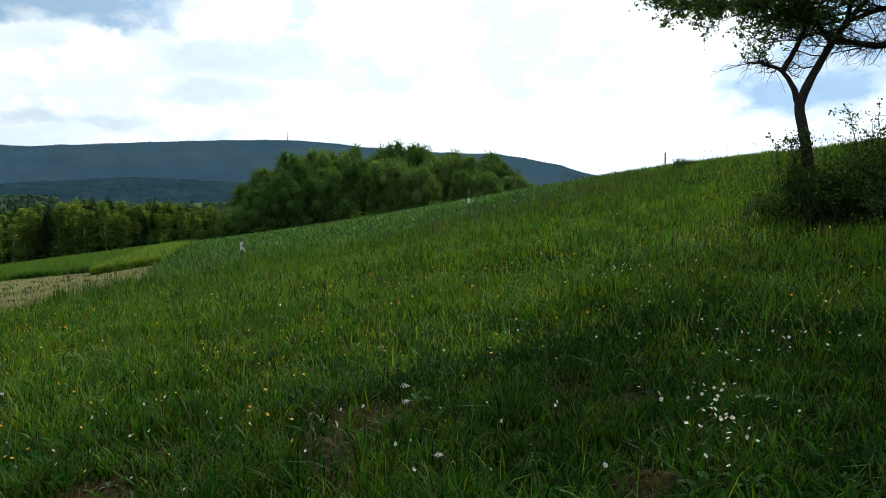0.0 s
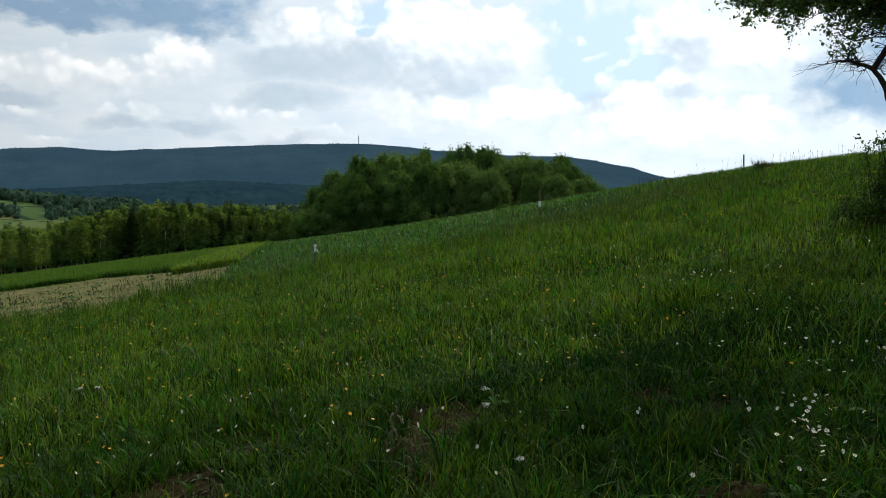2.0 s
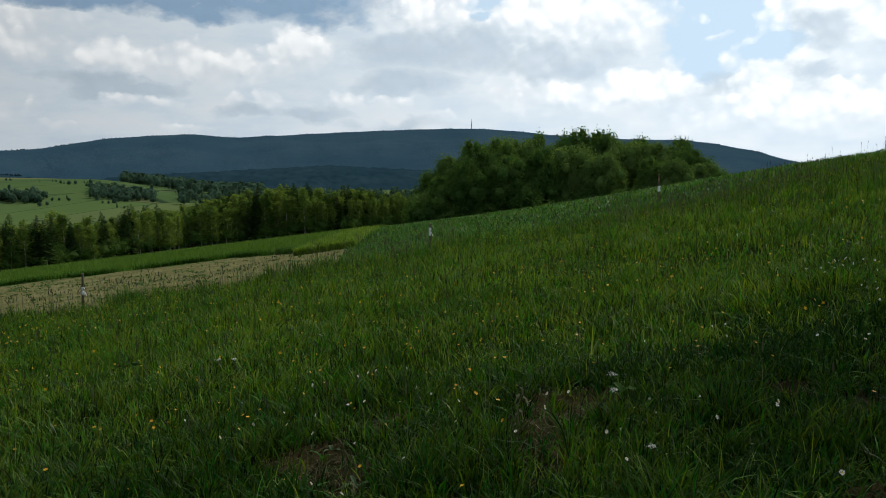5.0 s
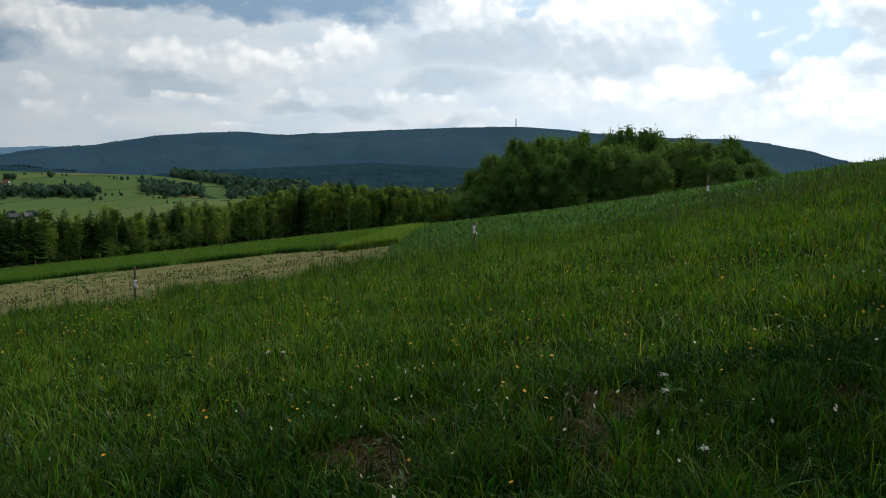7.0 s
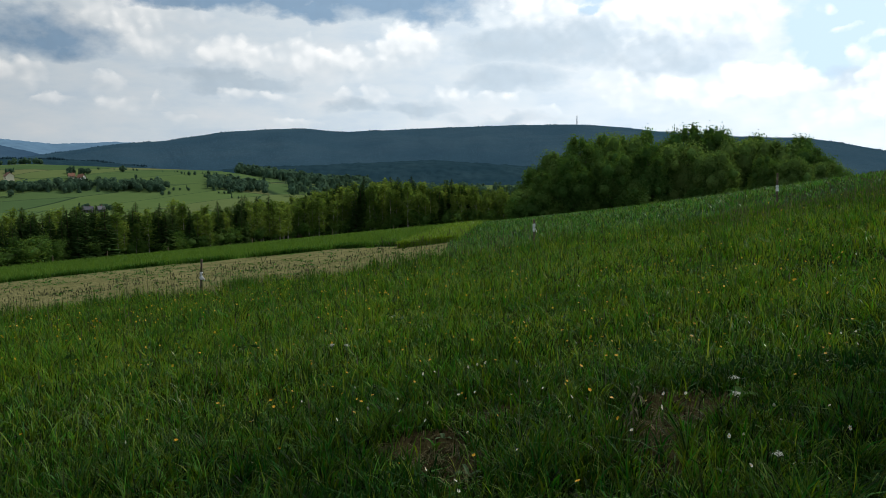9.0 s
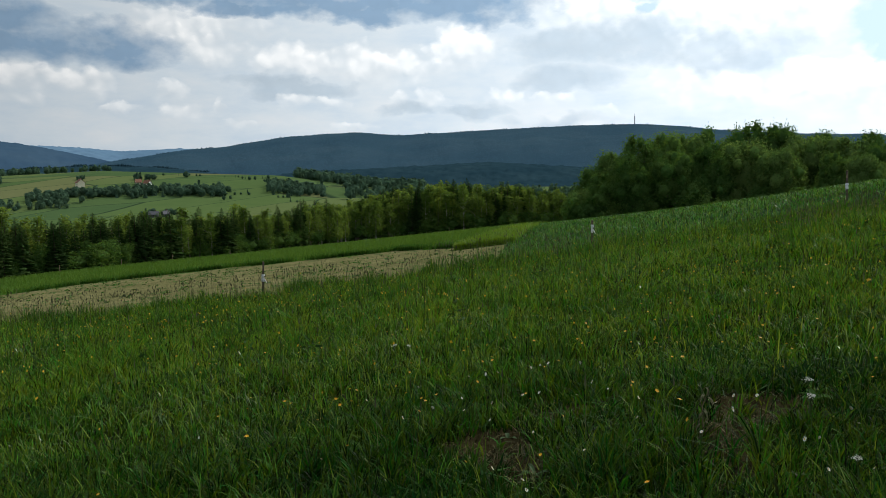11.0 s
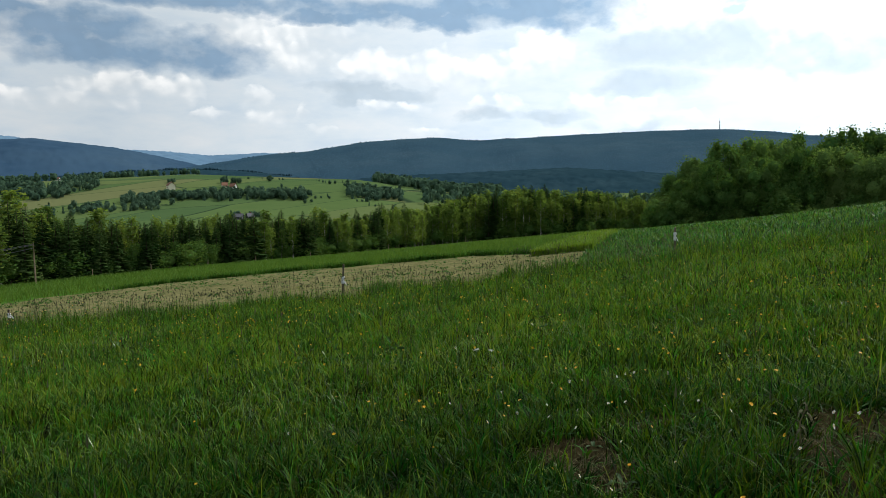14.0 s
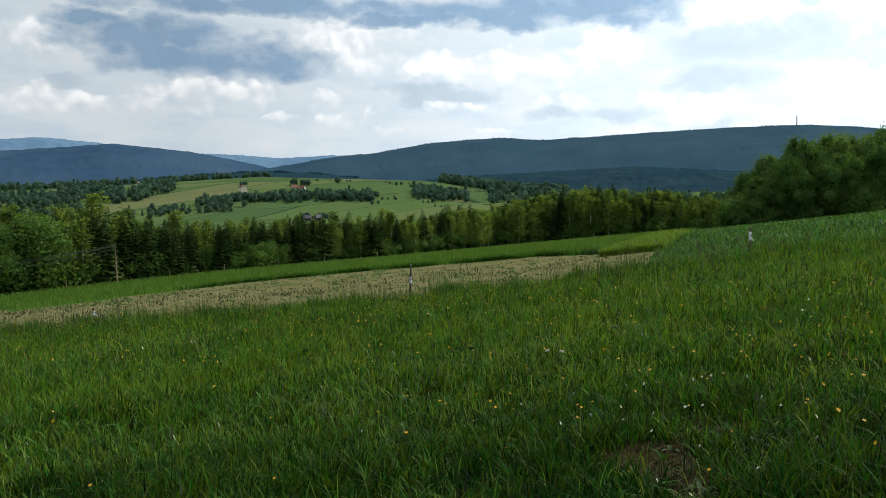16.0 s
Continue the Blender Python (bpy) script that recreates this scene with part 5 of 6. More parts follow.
_rs = np.random.default_rng(70)
_hedge = (belt(-54.5, 985, -47.5, 1000, 90, 16, 6, 12, _rs) + belt(-48.5, 1010, -41.8, 1010, 110, 18, 6, 13, _rs) + belt(-59.5, 930, -52, 930, 70, 14, 5, 9, _rs)
          + belt(-47.8, 1150, -46.2, 1160, 14, 6, 5, 10, _rs) + belt(-56.5, 1400, -49, 1420, 40, 10, 6, 12, _rs) + belt(-47.6, 790, -45.4, 800, 14, 8, 5, 8, _rs)
          + belt(-44.7, 1200, -44.5, 1205, 2, 2, 9, 11, _rs) + belt(-42.5, 1000, -36.5, 960, 16, 25, 3, 6, _rs) + belt(-41, 1200, -38, 1180, 10, 20, 3, 7, _rs)
          + belt(-51.8, 1160, -50.8, 1165, 6, 4, 4, 7, _rs) + belt(-44, 1100, -40, 1080, 7, 8, 2, 4, _rs) + belt(-47, 1250, -38, 1220, 14, 5, 2, 4, _rs))
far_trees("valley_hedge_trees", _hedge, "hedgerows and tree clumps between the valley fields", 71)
_wood = []
# a rounded grove at the end of the fields, with a wood behind a strip of grass
for _i in range(170):
    _a = _rs.uniform(-38.7, -34.6)
    _wood.append((*polar(_a, 1055 + _rs.normal() * 26 + 18 * math.sin(_a * 2.1)), _rs.uniform(8, 13)))
for _i in range(620):
    _a = _rs.uniform(-36.6, -27)
    _wood.append((*polar(_a, 1370 + _rs.normal() * 55 + (-_a - 32) * 9), _rs.uniform(11, 18)))
for _i in range(260):
    _a = _rs.uniform(-33, -14)
    _wood.append((*polar(_a, _rs.uniform(1000, 1200)), _rs.uniform(9, 16)))
for _i in range(900):
    _a = _rs.uniform(-84, -56.0)
    _wood.append((*polar(_a, _rs.uniform(1000, 1170) + (_a + 70) * 6 + 30 * math.sin(_a * 1.3)), _rs.uniform(7, 13)))
for _i in range(240):
    _a = _rs.uniform(-84, -61)
    _wood.append((*polar(_a, _rs.uniform(880, 1020)), _rs.uniform(6, 11)))
for _i in range(260):
    _a = _rs.uniform(-84, -52)
    _wood.append((*polar(_a, _rs.uniform(1420, 1750)), _rs.uniform(9, 16)))
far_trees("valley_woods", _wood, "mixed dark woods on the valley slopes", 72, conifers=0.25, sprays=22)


# ---------------------------------------------------------------- meadow
def vnoise(x, y, cell, seed):
    """Smooth value noise, 0 to 1."""
    g = np.random.default_rng(seed).random((256, 256))
    u, v = np.asarray(x) / cell + 100.0, np.asarray(y) / cell + 100.0
    i, j = np.floor(u).astype(int), np.floor(v).astype(int)
    a, b = u - i, v - j
    a, b = a * a * (3 - 2 * a), b * b * (3 - 2 * b)
    i, j = i % 255, j % 255
    return (g[i, j] * (1 - a) + g[i + 1, j] * a) * (1 - b) + (g[i, j + 1] * (1 - a) + g[i + 1, j + 1] * a) * b


# bare places in the turf: x, y, radius, rise
BARE = [(-0.56, 5.25, 0.36, 0.02), (1.0, 3.58, 0.20, 0.10), (-1.86, 5.12, 0.28, 0.02), (-0.76, 4.62, 0.20, 0.02), (-1.77, 3.85, 0.18, 0.02), (0.93, 5.5, 0.16, 0.02), (1.35, 5.18, 0.13, 0.02), (-0.62, 4.15, 0.22, 0.02), (-2.15, 4.27, 0.30, 0.02)]


def scatter(r0, r1, a0, a1, n, rs):
    r = np.sqrt(rs.uniform(r0 * r0, r1 * r1, n))
    return polar(rs.uniform(a0, a1, n), r)


def blades(name, x, y, h, w, rs, mat, label, segs=2, lean=0.5, lift=None, category="grass", heading=None, push=None):
    """Grass blades, each a bent tapering strip rooted in the ground."""
    n = len(x)
    z = height(x, y) - 0.01 if lift is None else lift
    base = np.stack([x, y, z], 1)
    a = rs.uniform(0, 2 * np.pi, n) if heading is None else heading
    ln = np.abs(rs.normal(size=n)) * lean + (0.08 if push is None else push)
    dirv = np.stack([np.cos(a), np.sin(a), np.zeros(n)], 1)
    b = a + np.pi / 2 + rs.normal(size=n) * 0.7
    side = np.stack([np.cos(b), np.sin(b), np.zeros(n)], 1) * (w * 0.5)[:, None]
    V = []
    for k in range(segs):
        s = k / segs
        c = base + dirv * (h * ln * s * s)[:, None] + np.stack([np.zeros(n), np.zeros(n), h * s * (1 - 0.30 * np.minimum(ln, 1.6) * s * s)], 1)
        f = 1.0 - 0.45 * s if k else 0.8
        V += [c - side * f, c + side * f]
    tip = base + dirv * (h * ln)[:, None] + np.stack([np.zeros(n), np.zeros(n), h * (1 - 0.30 * np.minimum(ln, 1.6))], 1)
    V = np.stack(V + [tip], 1)
    q = V.shape[1]
    F = []
    for k in range(segs - 1):
        F += [(2 * k, 2 * k + 1, 2 * k + 3), (2 * k, 2 * k + 3, 2 * k + 2)]
    F.append((2 * segs - 2, 2 * segs - 1, 2 * segs))
    F = (np.arange(n)[:, None, None] * q + np.array(F)[None]).reshape(-1, 3)
    return tagged(new(name, tri_mesh(name, V.reshape(-1, 3), F, mat)), label, category, kind="stuff")


def arching_blades(name, x, y, length, w, rs, mat, label, segs):
    """Long blades that rise from the root and bend over in an arc, folded a little along the middle."""
    n = len(x)
    a = rs.uniform(0, 2 * np.pi, n)
    side_turn = a + np.pi / 2 + rs.normal(size=n) * 0.35
    u = np.stack([np.cos(a), np.sin(a), 0 * a], 1)
    side = np.stack([np.cos(side_turn), np.sin(side_turn), 0 * a], 1)
    start, bend = np.abs(rs.normal(size=n)) * 0.22, rs.uniform(0.2, 2.3, n)
    p = np.stack([x, y, height(x, y) - 0.01], 1)
    V = []
    for k in range(segs):
        s = k / segs
        V += [p - side * (w * 0.5 * (1 - 0.75 * s * s))[:, None], p + side * (w * 0.5 * (1 - 0.75 * s * s))[:, None]]
        t = start + bend * (s + 0.5 / segs) ** 1.3
        p = p + (length / segs)[:, None] * (u * np.sin(t)[:, None] + np.stack([0 * t, 0 * t, np.cos(t)], 1))
    V = np.stack(V + [p], 1)
    F = []
    for k in range(segs - 1):
        F += [(2 * k, 2 * k + 1, 2 * k + 3), (2 * k, 2 * k + 3, 2 * k + 2)]
    F.append((2 * segs - 2, 2 * segs - 1, 2 * segs))
    F = (np.arange(n)[:, None, None] * (2 * segs + 1) + np.array(F)[None]).reshape(-1, 3)
    return tagged(new(name, tri_mesh(name, V.reshape(-1, 3), F, mat, smooth=True)), label, "grass", kind="stuff")


def stalks(x, y, h, w, head, rs):
    """Thin upright stalks, three-sided, each with a slim dark head at its tip."""
    n = len(x)
    a = rs.uniform(0, 6.28, n)
    off = h * np.abs(rs.normal(size=n)) * 0.14
    foot = np.stack([x, y, height(x, y) - 0.01], 1)
    top = foot + np.stack([off * np.cos(a), off * np.sin(a), h], 1)
    mid = (foot + top) / 2 - np.stack([off * np.cos(a), off * np.sin(a), 0 * a], 1) * 0.2
    ring = [np.stack([np.cos(q + a), np.sin(q + a), 0 * a], 1) for q in (0, 2.094, 4.189)]
    V = [c + r * (w * f * 0.5)[:, None] for c, f in ((foot, 1.0), (mid, 0.9), (top, 0.6)) for r in ring]
    L = (h * rs.uniform(0.09, 0.2, n))[:, None] * (top - mid) / np.linalg.norm(top - mid, axis=1)[:, None]
    V += [top - L * 0.1] + [top + L * 0.35 + r * (head * 0.5)[:, None] for r in ring] + [top + L]
    V = np.stack(V, 1)
    F = []
    for k in (0, 3):
        for q in range(3):
            b = (q + 1) % 3
            F += [(k + q, k + b, k + 3 + b), (k + q, k + 3 + b, k + 3 + q)]
    for q in range(3):
        b = (q + 1) % 3
        F += [(9, 10 + b, 10 + q), (13, 10 + q, 10 + b)]
    F = (np.arange(n)[:, None, None] * 14 + np.array(F)[None]).reshape(-1, 3)
    tagged(new("flowering_grass_stalks", tri_mesh("flowering_grass_stalks", V.reshape(-1, 3), F, M_STALK)), "slim dark flowering grass stalks over the meadow", "grass", kind="stuff")


def in_turf(x, y):
    ok = zone(x, y) == 0
    for bx, by, br, _ in BARE:
        # worn thin on the near side too
        q = math.hypot(bx, by)
        s = np.clip(-((x - bx) * bx + (y - by) * by) / q, 0, 0.22)
        d = np.hypot(x - bx + s * bx / q, y - by + s * by / q)
        ok &= (d > br * (0.7 + 0.6 * vnoise(x, y, 0.12, 77))) | (vnoise(x, y, 0.05, 78) > 0.72)
    return ok


def turf_height(x, y):
    """Length of the grass: short and lush near by, long towards the border of the meadow."""
    edge = np.clip(1 - (stake_line(x) - y) / 7.0, 0, 1) * np.clip((4 - x) / 10, 0, 1)
    r = np.hypot(x, y)
    return np.maximum((0.14 + 0.13 * np.clip((r - 6) / 13, 0, 1) + 0.24 * edge) * (0.55 + 0.9 * vnoise(x, y, 0.55, 4)) * (0.6 + 0.8 * vnoise(x, y, 2.2, 5)), 0.11)


def meadow_grass():
    rs = np.random.default_rng(11)
    bands = [  # from, to, azimuths, blades per square metre, width, segments
        (0.0, 2.6, -180, 180, 1000, 0.009, 2),
        (2.6, 6.0, -74, 38, 1050, 0.0100, 3),
        (6.0, 9.0, -74, 38, 420, 0.0105, 2),
        (6.01, 9.0, -74, 38, 300, 0.0105, 2),
        (9.0, 12.0, -74, 38, 560, 0.0115, 2),
        (12.0, 24.0, -72, 36, 300, 0.013, 2),
        (24.0, 60.0, -72, 38, 100, 0.021, 1),
        (2.6, 8.5, 38, 286, 240, 0.02, 2),
        (8.5, 30.0, 38, 286, 30, 0.05, 1),
    ]
    for r0, r1, a0, a1, dens, w, segs in bands:
        area = 0.5 * radians(a1 - a0) * (r1 * r1 - r0 * r0)
        x, y = scatter(r0, r1, a0, a1, int(area * dens), rs)
        tuft = vnoise(x, y, 0.16, 6) * 0.6 + vnoise(x, y, 0.6, 7) * 0.4
        k = in_turf(x, y) & (rs.random(len(x)) < 0.35 + 1.1 * tuft)
        x, y, tuft = x[k], y[k], tuft[k]
        h = turf_height(x, y) * (0.6 + 0.8 * tuft) * rs.uniform(0.5, 1.35, len(x))
        blades("meadow_grass", x, y, h, w * rs.uniform(0.6, 1.5, len(x)), rs, M_BACKLIT_HAY if r0 > 6.0 else M_BLADE, "lush green meadow grass of uneven length", segs, 0.62 if r0 < 12 else 0.8)
    # tufts: blades that spread from a common root
    for r0, r1, dens, per, w, segs in ((2.5, 6.2, 70, 22, 0.0095, 3), (6.2, 12.5, 32, 15, 0.0125, 2), (12.5, 30, 5, 12, 0.02, 2)):
        area = 0.5 * radians(118) * (r1 * r1 - r0 * r0)
        cx, cy = scatter(r0, r1, -77, 41, int(area * dens), rs)
        k = in_turf(cx, cy) & (rs.random(len(cx)) < 0.35 + 0.9 * vnoise(cx, cy, 0.5, 8))
        cx, cy = cx[k], cy[k]
        hh = turf_height(cx, cy) * rs.uniform(0.7, 1.5, len(cx))
        m = np.repeat(np.arange(len(cx)), per)
        a = rs.uniform(0, 2 * np.pi, len(m))
        q = np.sqrt(rs.random(len(m)))
        x, y = cx[m] + np.cos(a) * q * 0.045, cy[m] + np.sin(a) * q * 0.045
        blades("grass_tufts", x, y, hh[m] * rs.uniform(0.6, 1.2, len(m)), w * rs.uniform(0.6, 1.5, len(m)), rs, M_BLADE if r0 < 6 else M_BACKLIT_HAY, "tufts of long green meadow grass", segs, 0.25, heading=a + rs.normal(size=len(m)) * 0.5, push=0.10 + 0.45 * q)
    # long blades that arch over, the brightest with highlights put into their colour
    for r0, r1, dens, w, l0, l1, segs, mat in ((2.5, 6.5, 300, 0.0056, 0.10, 0.27, 6, M_HIGHLIGHT), (2.5, 6.5, 240, 0.0060, 0.12, 0.30, 5, M_BLADE), (6.5, 12, 120, 0.0085, 0.14, 0.34, 5, M_HIGHLIGHT),
                                               (2.5, 6.5, 150, 0.0060, 0.06, 0.17, 5, M_SHEEN), (6.5, 12, 70, 0.0085, 0.09, 0.22, 4, M_SHEEN), (12, 20, 15, 0.012, 0.14, 0.3, 3, M_SHEEN), (12, 22, 26, 0.011, 0.22, 0.45, 4, M_HIGHLIGHT), (22, 45, 4, 0.02, 0.25, 0.5, 3, M_HIGHLIGHT)):
        area = 0.5 * radians(114) * (r1 * r1 - r0 * r0)
        x, y = scatter(r0, r1, -75, 39, int(area * dens), rs)
        k = in_turf(x, y) & (rs.random(len(x)) < 0.15 + 1.2 * vnoise(x, y, 0.45, 23) * vnoise(x, y, 2.4, 24) * 1.6)
        x, y = x[k], y[k]
        arching_blades("arching_grass_blades", x, y, rs.uniform(l0, l1, len(x)) * (0.6 + 0.7 * vnoise(x, y, 1.3, 26)), w * rs.uniform(0.6, 1.4, len(x)), rs, mat, "long arching grass blades, the brightest with highlights in their colour", segs)
    # dark flowering stalks with narrow heads
    cx, cy = scatter(3.6, 26, -72, 36, 2600, rs)
    k = in_turf(cx, cy) & (rs.random(len(cx)) < np.clip(vnoise(cx, cy, 2.6, 48) * 2.2 - 0.6, 0.05, 1) * np.clip(9 / np.hypot(cx, cy), 0.25, 1))
    cx, cy = cx[k], cy[k]
    h = rs.uniform(0.28, 0.62, len(cx))
    q = np.hypot(cx, cy)
    stalks(cx, cy, h, 0.0022 + 0.00028 * q, 0.0042 + 0.00045 * q, rs)
    # loose tall stalks along the brow, against the sky
    cx, cy = polar(rs.uniform(9, 31, 90), rs.uniform(36, 44, 90))
    stalks(cx, cy, rs.uniform(0.3, 0.85, 90), np.full(90, 0.012), np.full(90, 0.03), rs)
    # longer stems standing over the sward
    x, y = scatter(3.0, 46, -74, 38, 11000, rs)
    keep = in_turf(x, y) & (rs.random(len(x)) < np.clip(4.0 / np.hypot(x, y), 0.22, 1) * (0.25 + 1.2 * vnoise(x, y, 1.6, 21)))
    x, y = x[keep], y[keep]
    r = np.hypot(x, y)
    h = turf_height(x, y) * rs.uniform(1.3, 2.1, len(x)) + 0.12
    blades("tall_grass_stems", x, y, h, 0.003 + 0.0004 * r, rs, M_BACKLIT_HAY, "tall thin grass stems over the meadow", 3, 0.22)
    # seed heads
    x, y = scatter(3.5, 48, -74, 36, 22000, rs)
    edge = np.clip(1 - (stake_line(x) - y) / 5.0, 0, 1) * np.clip((-6 - x) / 8, 0.03, 1)
    # a fringe of ripe grass along the tilled strip
    bx = np.where(rs.random(2300) < 0.36, rs.uniform(-1, 9, 2300), -7.0 - 41.0 * rs.random(2300))
    by = stake_line(bx) - np.abs(rs.normal(size=2300)) * np.where(bx > -2, 5.5, 1.8) - 0.1
    x, y, edge = np.concatenate([x, bx]), np.concatenate([y, by]), np.concatenate([edge, np.where(bx > -2, 0.8, 1.0)])
    keep = in_turf(x, y) & (rs.random(len(x)) < 0.03 + 0.08 * vnoise(x, y, 2.2, 25) ** 2 + 0.95 * edge)
    x, y, edge = x[keep], y[keep], edge[keep]
    n = len(x)
    z0, r = height(x, y), np.hypot(x, y)
    h = turf_height(x, y) * rs.uniform(1.2, 1.6, n) + 0.14
    a = rs.uniform(0, 6.28, n)
    off = h * np.abs(rs.normal(size=n)) * 0.16
    top = np.stack([x + off * np.cos(a), y + off * np.sin(a), z0 + h], 1)
    foot = np.stack([x, y, z0], 1)
    wd = (0.0018 + 0.00022 * r)[:, None]
    s = np.stack([-np.sin(a), np.cos(a), 0 * a], 1)
    V = np.stack([foot - s * wd, foot + s * wd, top], 1).reshape(-1, 3)
    F = np.arange(3 * n).reshape(-1, 3)
    tagged(new("seed_stalks", tri_mesh("seed_stalks", V, F, M_BLADE_DRY)), "thin dry seed stalks in the meadow", "grass", kind="stuff")
    L = rs.uniform(0.05, 0.10, n)[:, None]
    up = np.array([[0, 0, 1.0]])
    fat = (0.006 + 0.00035 * r)[:, None]
    V = np.stack([top - up * L * 0.3, top + s * fat, top + up * L, top - s * fat, top + np.cross(s, up) * fat, top - np.cross(s, up) * fat], 1).reshape(-1, 3)
    F = (np.arange(n)[:, None, None] * 6 + np.array([(0, 1, 2), (0, 2, 3), (0, 4, 2), (0, 2, 5)])[None]).reshape(-1, 3)
    tagged(new("grass_seed_heads", tri_mesh("grass_seed_heads", V, F, M_SEED)), "brownish grass seed heads over the meadow", "grass", kind="stuff")
    # clumps of dark broad-leaved weeds
    cx, cy = scatter(5, 44, -70, 34, 800, rs)
    cx, cy = cx[in_turf(cx, cy)], cy[in_turf(cx, cy)]
    m = np.repeat(np.arange(len(cx)), 46)
    sp = 0.10 + 0.004 * np.hypot(cx, cy)
    x, y = cx[m] + rs.normal(size=len(m)) * sp[m], cy[m] + rs.normal(size=len(m)) * sp[m]
    blades("weed_clumps", x, y, turf_height(x, y) * rs.uniform(0.7, 1.35, len(m)), rs.uniform(0.014, 0.03, len(m)) + 0.0006 * np.hypot(x, y), rs, M_BROAD, "clumps of dark broad-leaved weeds in the meadow", 2, 0.4, category="weeds")
    # tall dark weeds that stand over the grass
    cx, cy = scatter(7, 38, -66, 34, 520, rs)
    k = in_turf(cx, cy) & (vnoise(cx, cy, 4.0, 47) > 0.4)
    cx, cy = cx[k], cy[k]
    h = rs.uniform(0.4, 0.8, len(cx))
    blades("weed_stems", cx, cy, h, 0.006 + 0.0004 * np.hypot(cx, cy), rs, M_SHRUB, "tall dark weed stems over the meadow", 3, 0.15, category="weeds")
    m = np.repeat(np.arange(len(cx)), 16)
    t = rs.uniform(0.2, 0.98, len(m))
    P = np.stack([cx[m] + rs.normal(size=len(m)) * 0.05, cy[m] + rs.normal(size=len(m)) * 0.05, height(cx, cy)[m] + t * h[m] * 0.97], 1)
    tagged(new("weed_foliage", tri_mesh("weed_foliage", *leaf_cards(P, 0.075, rs, 0.4, 0.8, 0.35), M_SHRUB)), "narrow dark leaves of tall weeds", "weeds", kind="stuff")
    # clover and daisy leaves, dark in place of shade and vignetting, right and near
    x, y = scatter(2.7, 10, -70, 40, 80000, rs)
    lush = vnoise(x, y, 0.5, 35) - 0.78 + 0.5 * np.clip(np.maximum((np.arctan2(x, y) + 0.25) / 0.45, (4.9 - np.hypot(x, y)) / 1.6), 0, 1)
    k = in_turf(x, y) & (rs.random(len(x)) < np.clip(lush / 0.3, 0, 1) * np.clip((9.5 - np.hypot(x, y)) / 3, 0, 1))
    x, y = x[k], y[k]
    blades("clover_leaves", x, y, rs.uniform(0.10, 0.2, len(x)), rs.uniform(0.014, 0.03, len(x)), rs, M_CLOVER, "clover and daisy leaves in the turf, darkened in place of shade", 2, 0.9, category="herbs")
    # broad herb leaves among the blades
    x, y = scatter(2.8, 13, -76, 40, 26000, rs)
    keep = in_turf(x, y) & (vnoise(x, y, 0.35, 31) > 0.55)
    x, y = x[keep], y[keep]
    blades("herb_leaves", x, y, rs.uniform(0.06, 0.2, len(x)), rs.uniform(0.014, 0.034, len(x)), rs, M_BROAD, "broad leaves of dandelion and clover in the turf", 3, 0.9, category="herbs")


meadow_grass()


def bare_patches():
    rs = np.random.default_rng(17)
    for i, (bx, by, br, rise) in enumerate(BARE):
        n, m = 22, 9
        th = np.linspace(0, 2 * np.pi, n, endpoint=False)
        q = np.linspace(0.0, 1.0, m)
        T, Q = np.meshgrid(th, q)
        R = Q * br * 1.15 * (1 + 0.2 * np.sin(T * 3 + i) + 0.1 * np.sin(T * 5 + 2 * i))
        X, Y = bx + R * np.cos(T), by + R * np.sin(T)
        Z = height(X, Y) + rise * (1 - Q ** 1.6) + 0.006 + rs.normal(size=X.shape) * 0.009 * (1 - Q ** 4) - 0.03 * Q ** 6
        V = np.stack([X, Y, Z], -1).reshape(-1, 3)
        a, b = np.meshgrid(np.arange(m - 1), np.arange(n), indexing="ij")
        p, p2 = (a * n + b).ravel(), (a * n + (b + 1) % n).ravel()
        F = np.stack([p, p2, p2 + n, p + n], 1)
        mound = rise > 0.06
        tagged(new("molehill" if mound else "bare_earth_patch", tri_mesh("earth", V, F, M_EARTH)), "small crumbly brown molehill in the grass" if mound else "patch of bare brown earth in the turf", "earth", kind="thing" if mound else "structure")
        # crumbs and dead straw
        k = 320
        t, u = rs.uniform(0, 6.28, k), np.sqrt(rs.random(k)) * br * 1.1
        cx, cy = bx + u * np.cos(t), by + u * np.sin(t)
        c = np.stack([cx, cy, height(cx, cy) + rise * (1 - (u / br) ** 1.6).clip(0) + 0.012], 1)
        tet = np.array([(1, 0, -0.4), (-0.5, 0.87, -0.4), (-0.5, -0.87, -0.4), (0.1, 0, 0.9)])
        V = (c[:, None] + tet[None] * (0.004 + 0.024 * rs.random(k) ** 3)[:, None, None] * rs.uniform(0.6, 1.4, (k, 4, 1))).reshape(-1, 3)
        F = (np.arange(k)[:, None, None] * 4 + np.array([(0, 1, 3), (1, 2, 3), (2, 0, 3)])[None]).reshape(-1, 3)
        tagged(new("earth_crumbs", tri_mesh("earth_crumbs", V, F, M_EARTH)), "loose crumbs of brown earth", "earth", kind="stuff")
        if not mound:
            k = 420
            t, u = rs.uniform(0, 6.28, k), np.sqrt(rs.random(k)) * br * 1.8
            blades("dead_straw", bx + u * np.cos(t), by + u * np.sin(t), rs.uniform(0.03, 0.11, k), rs.uniform(0.003, 0.007, k), rs, M_STRAW, "pale dead straw and withered leaves", 3, 1.3, category="straw")


bare_patches()


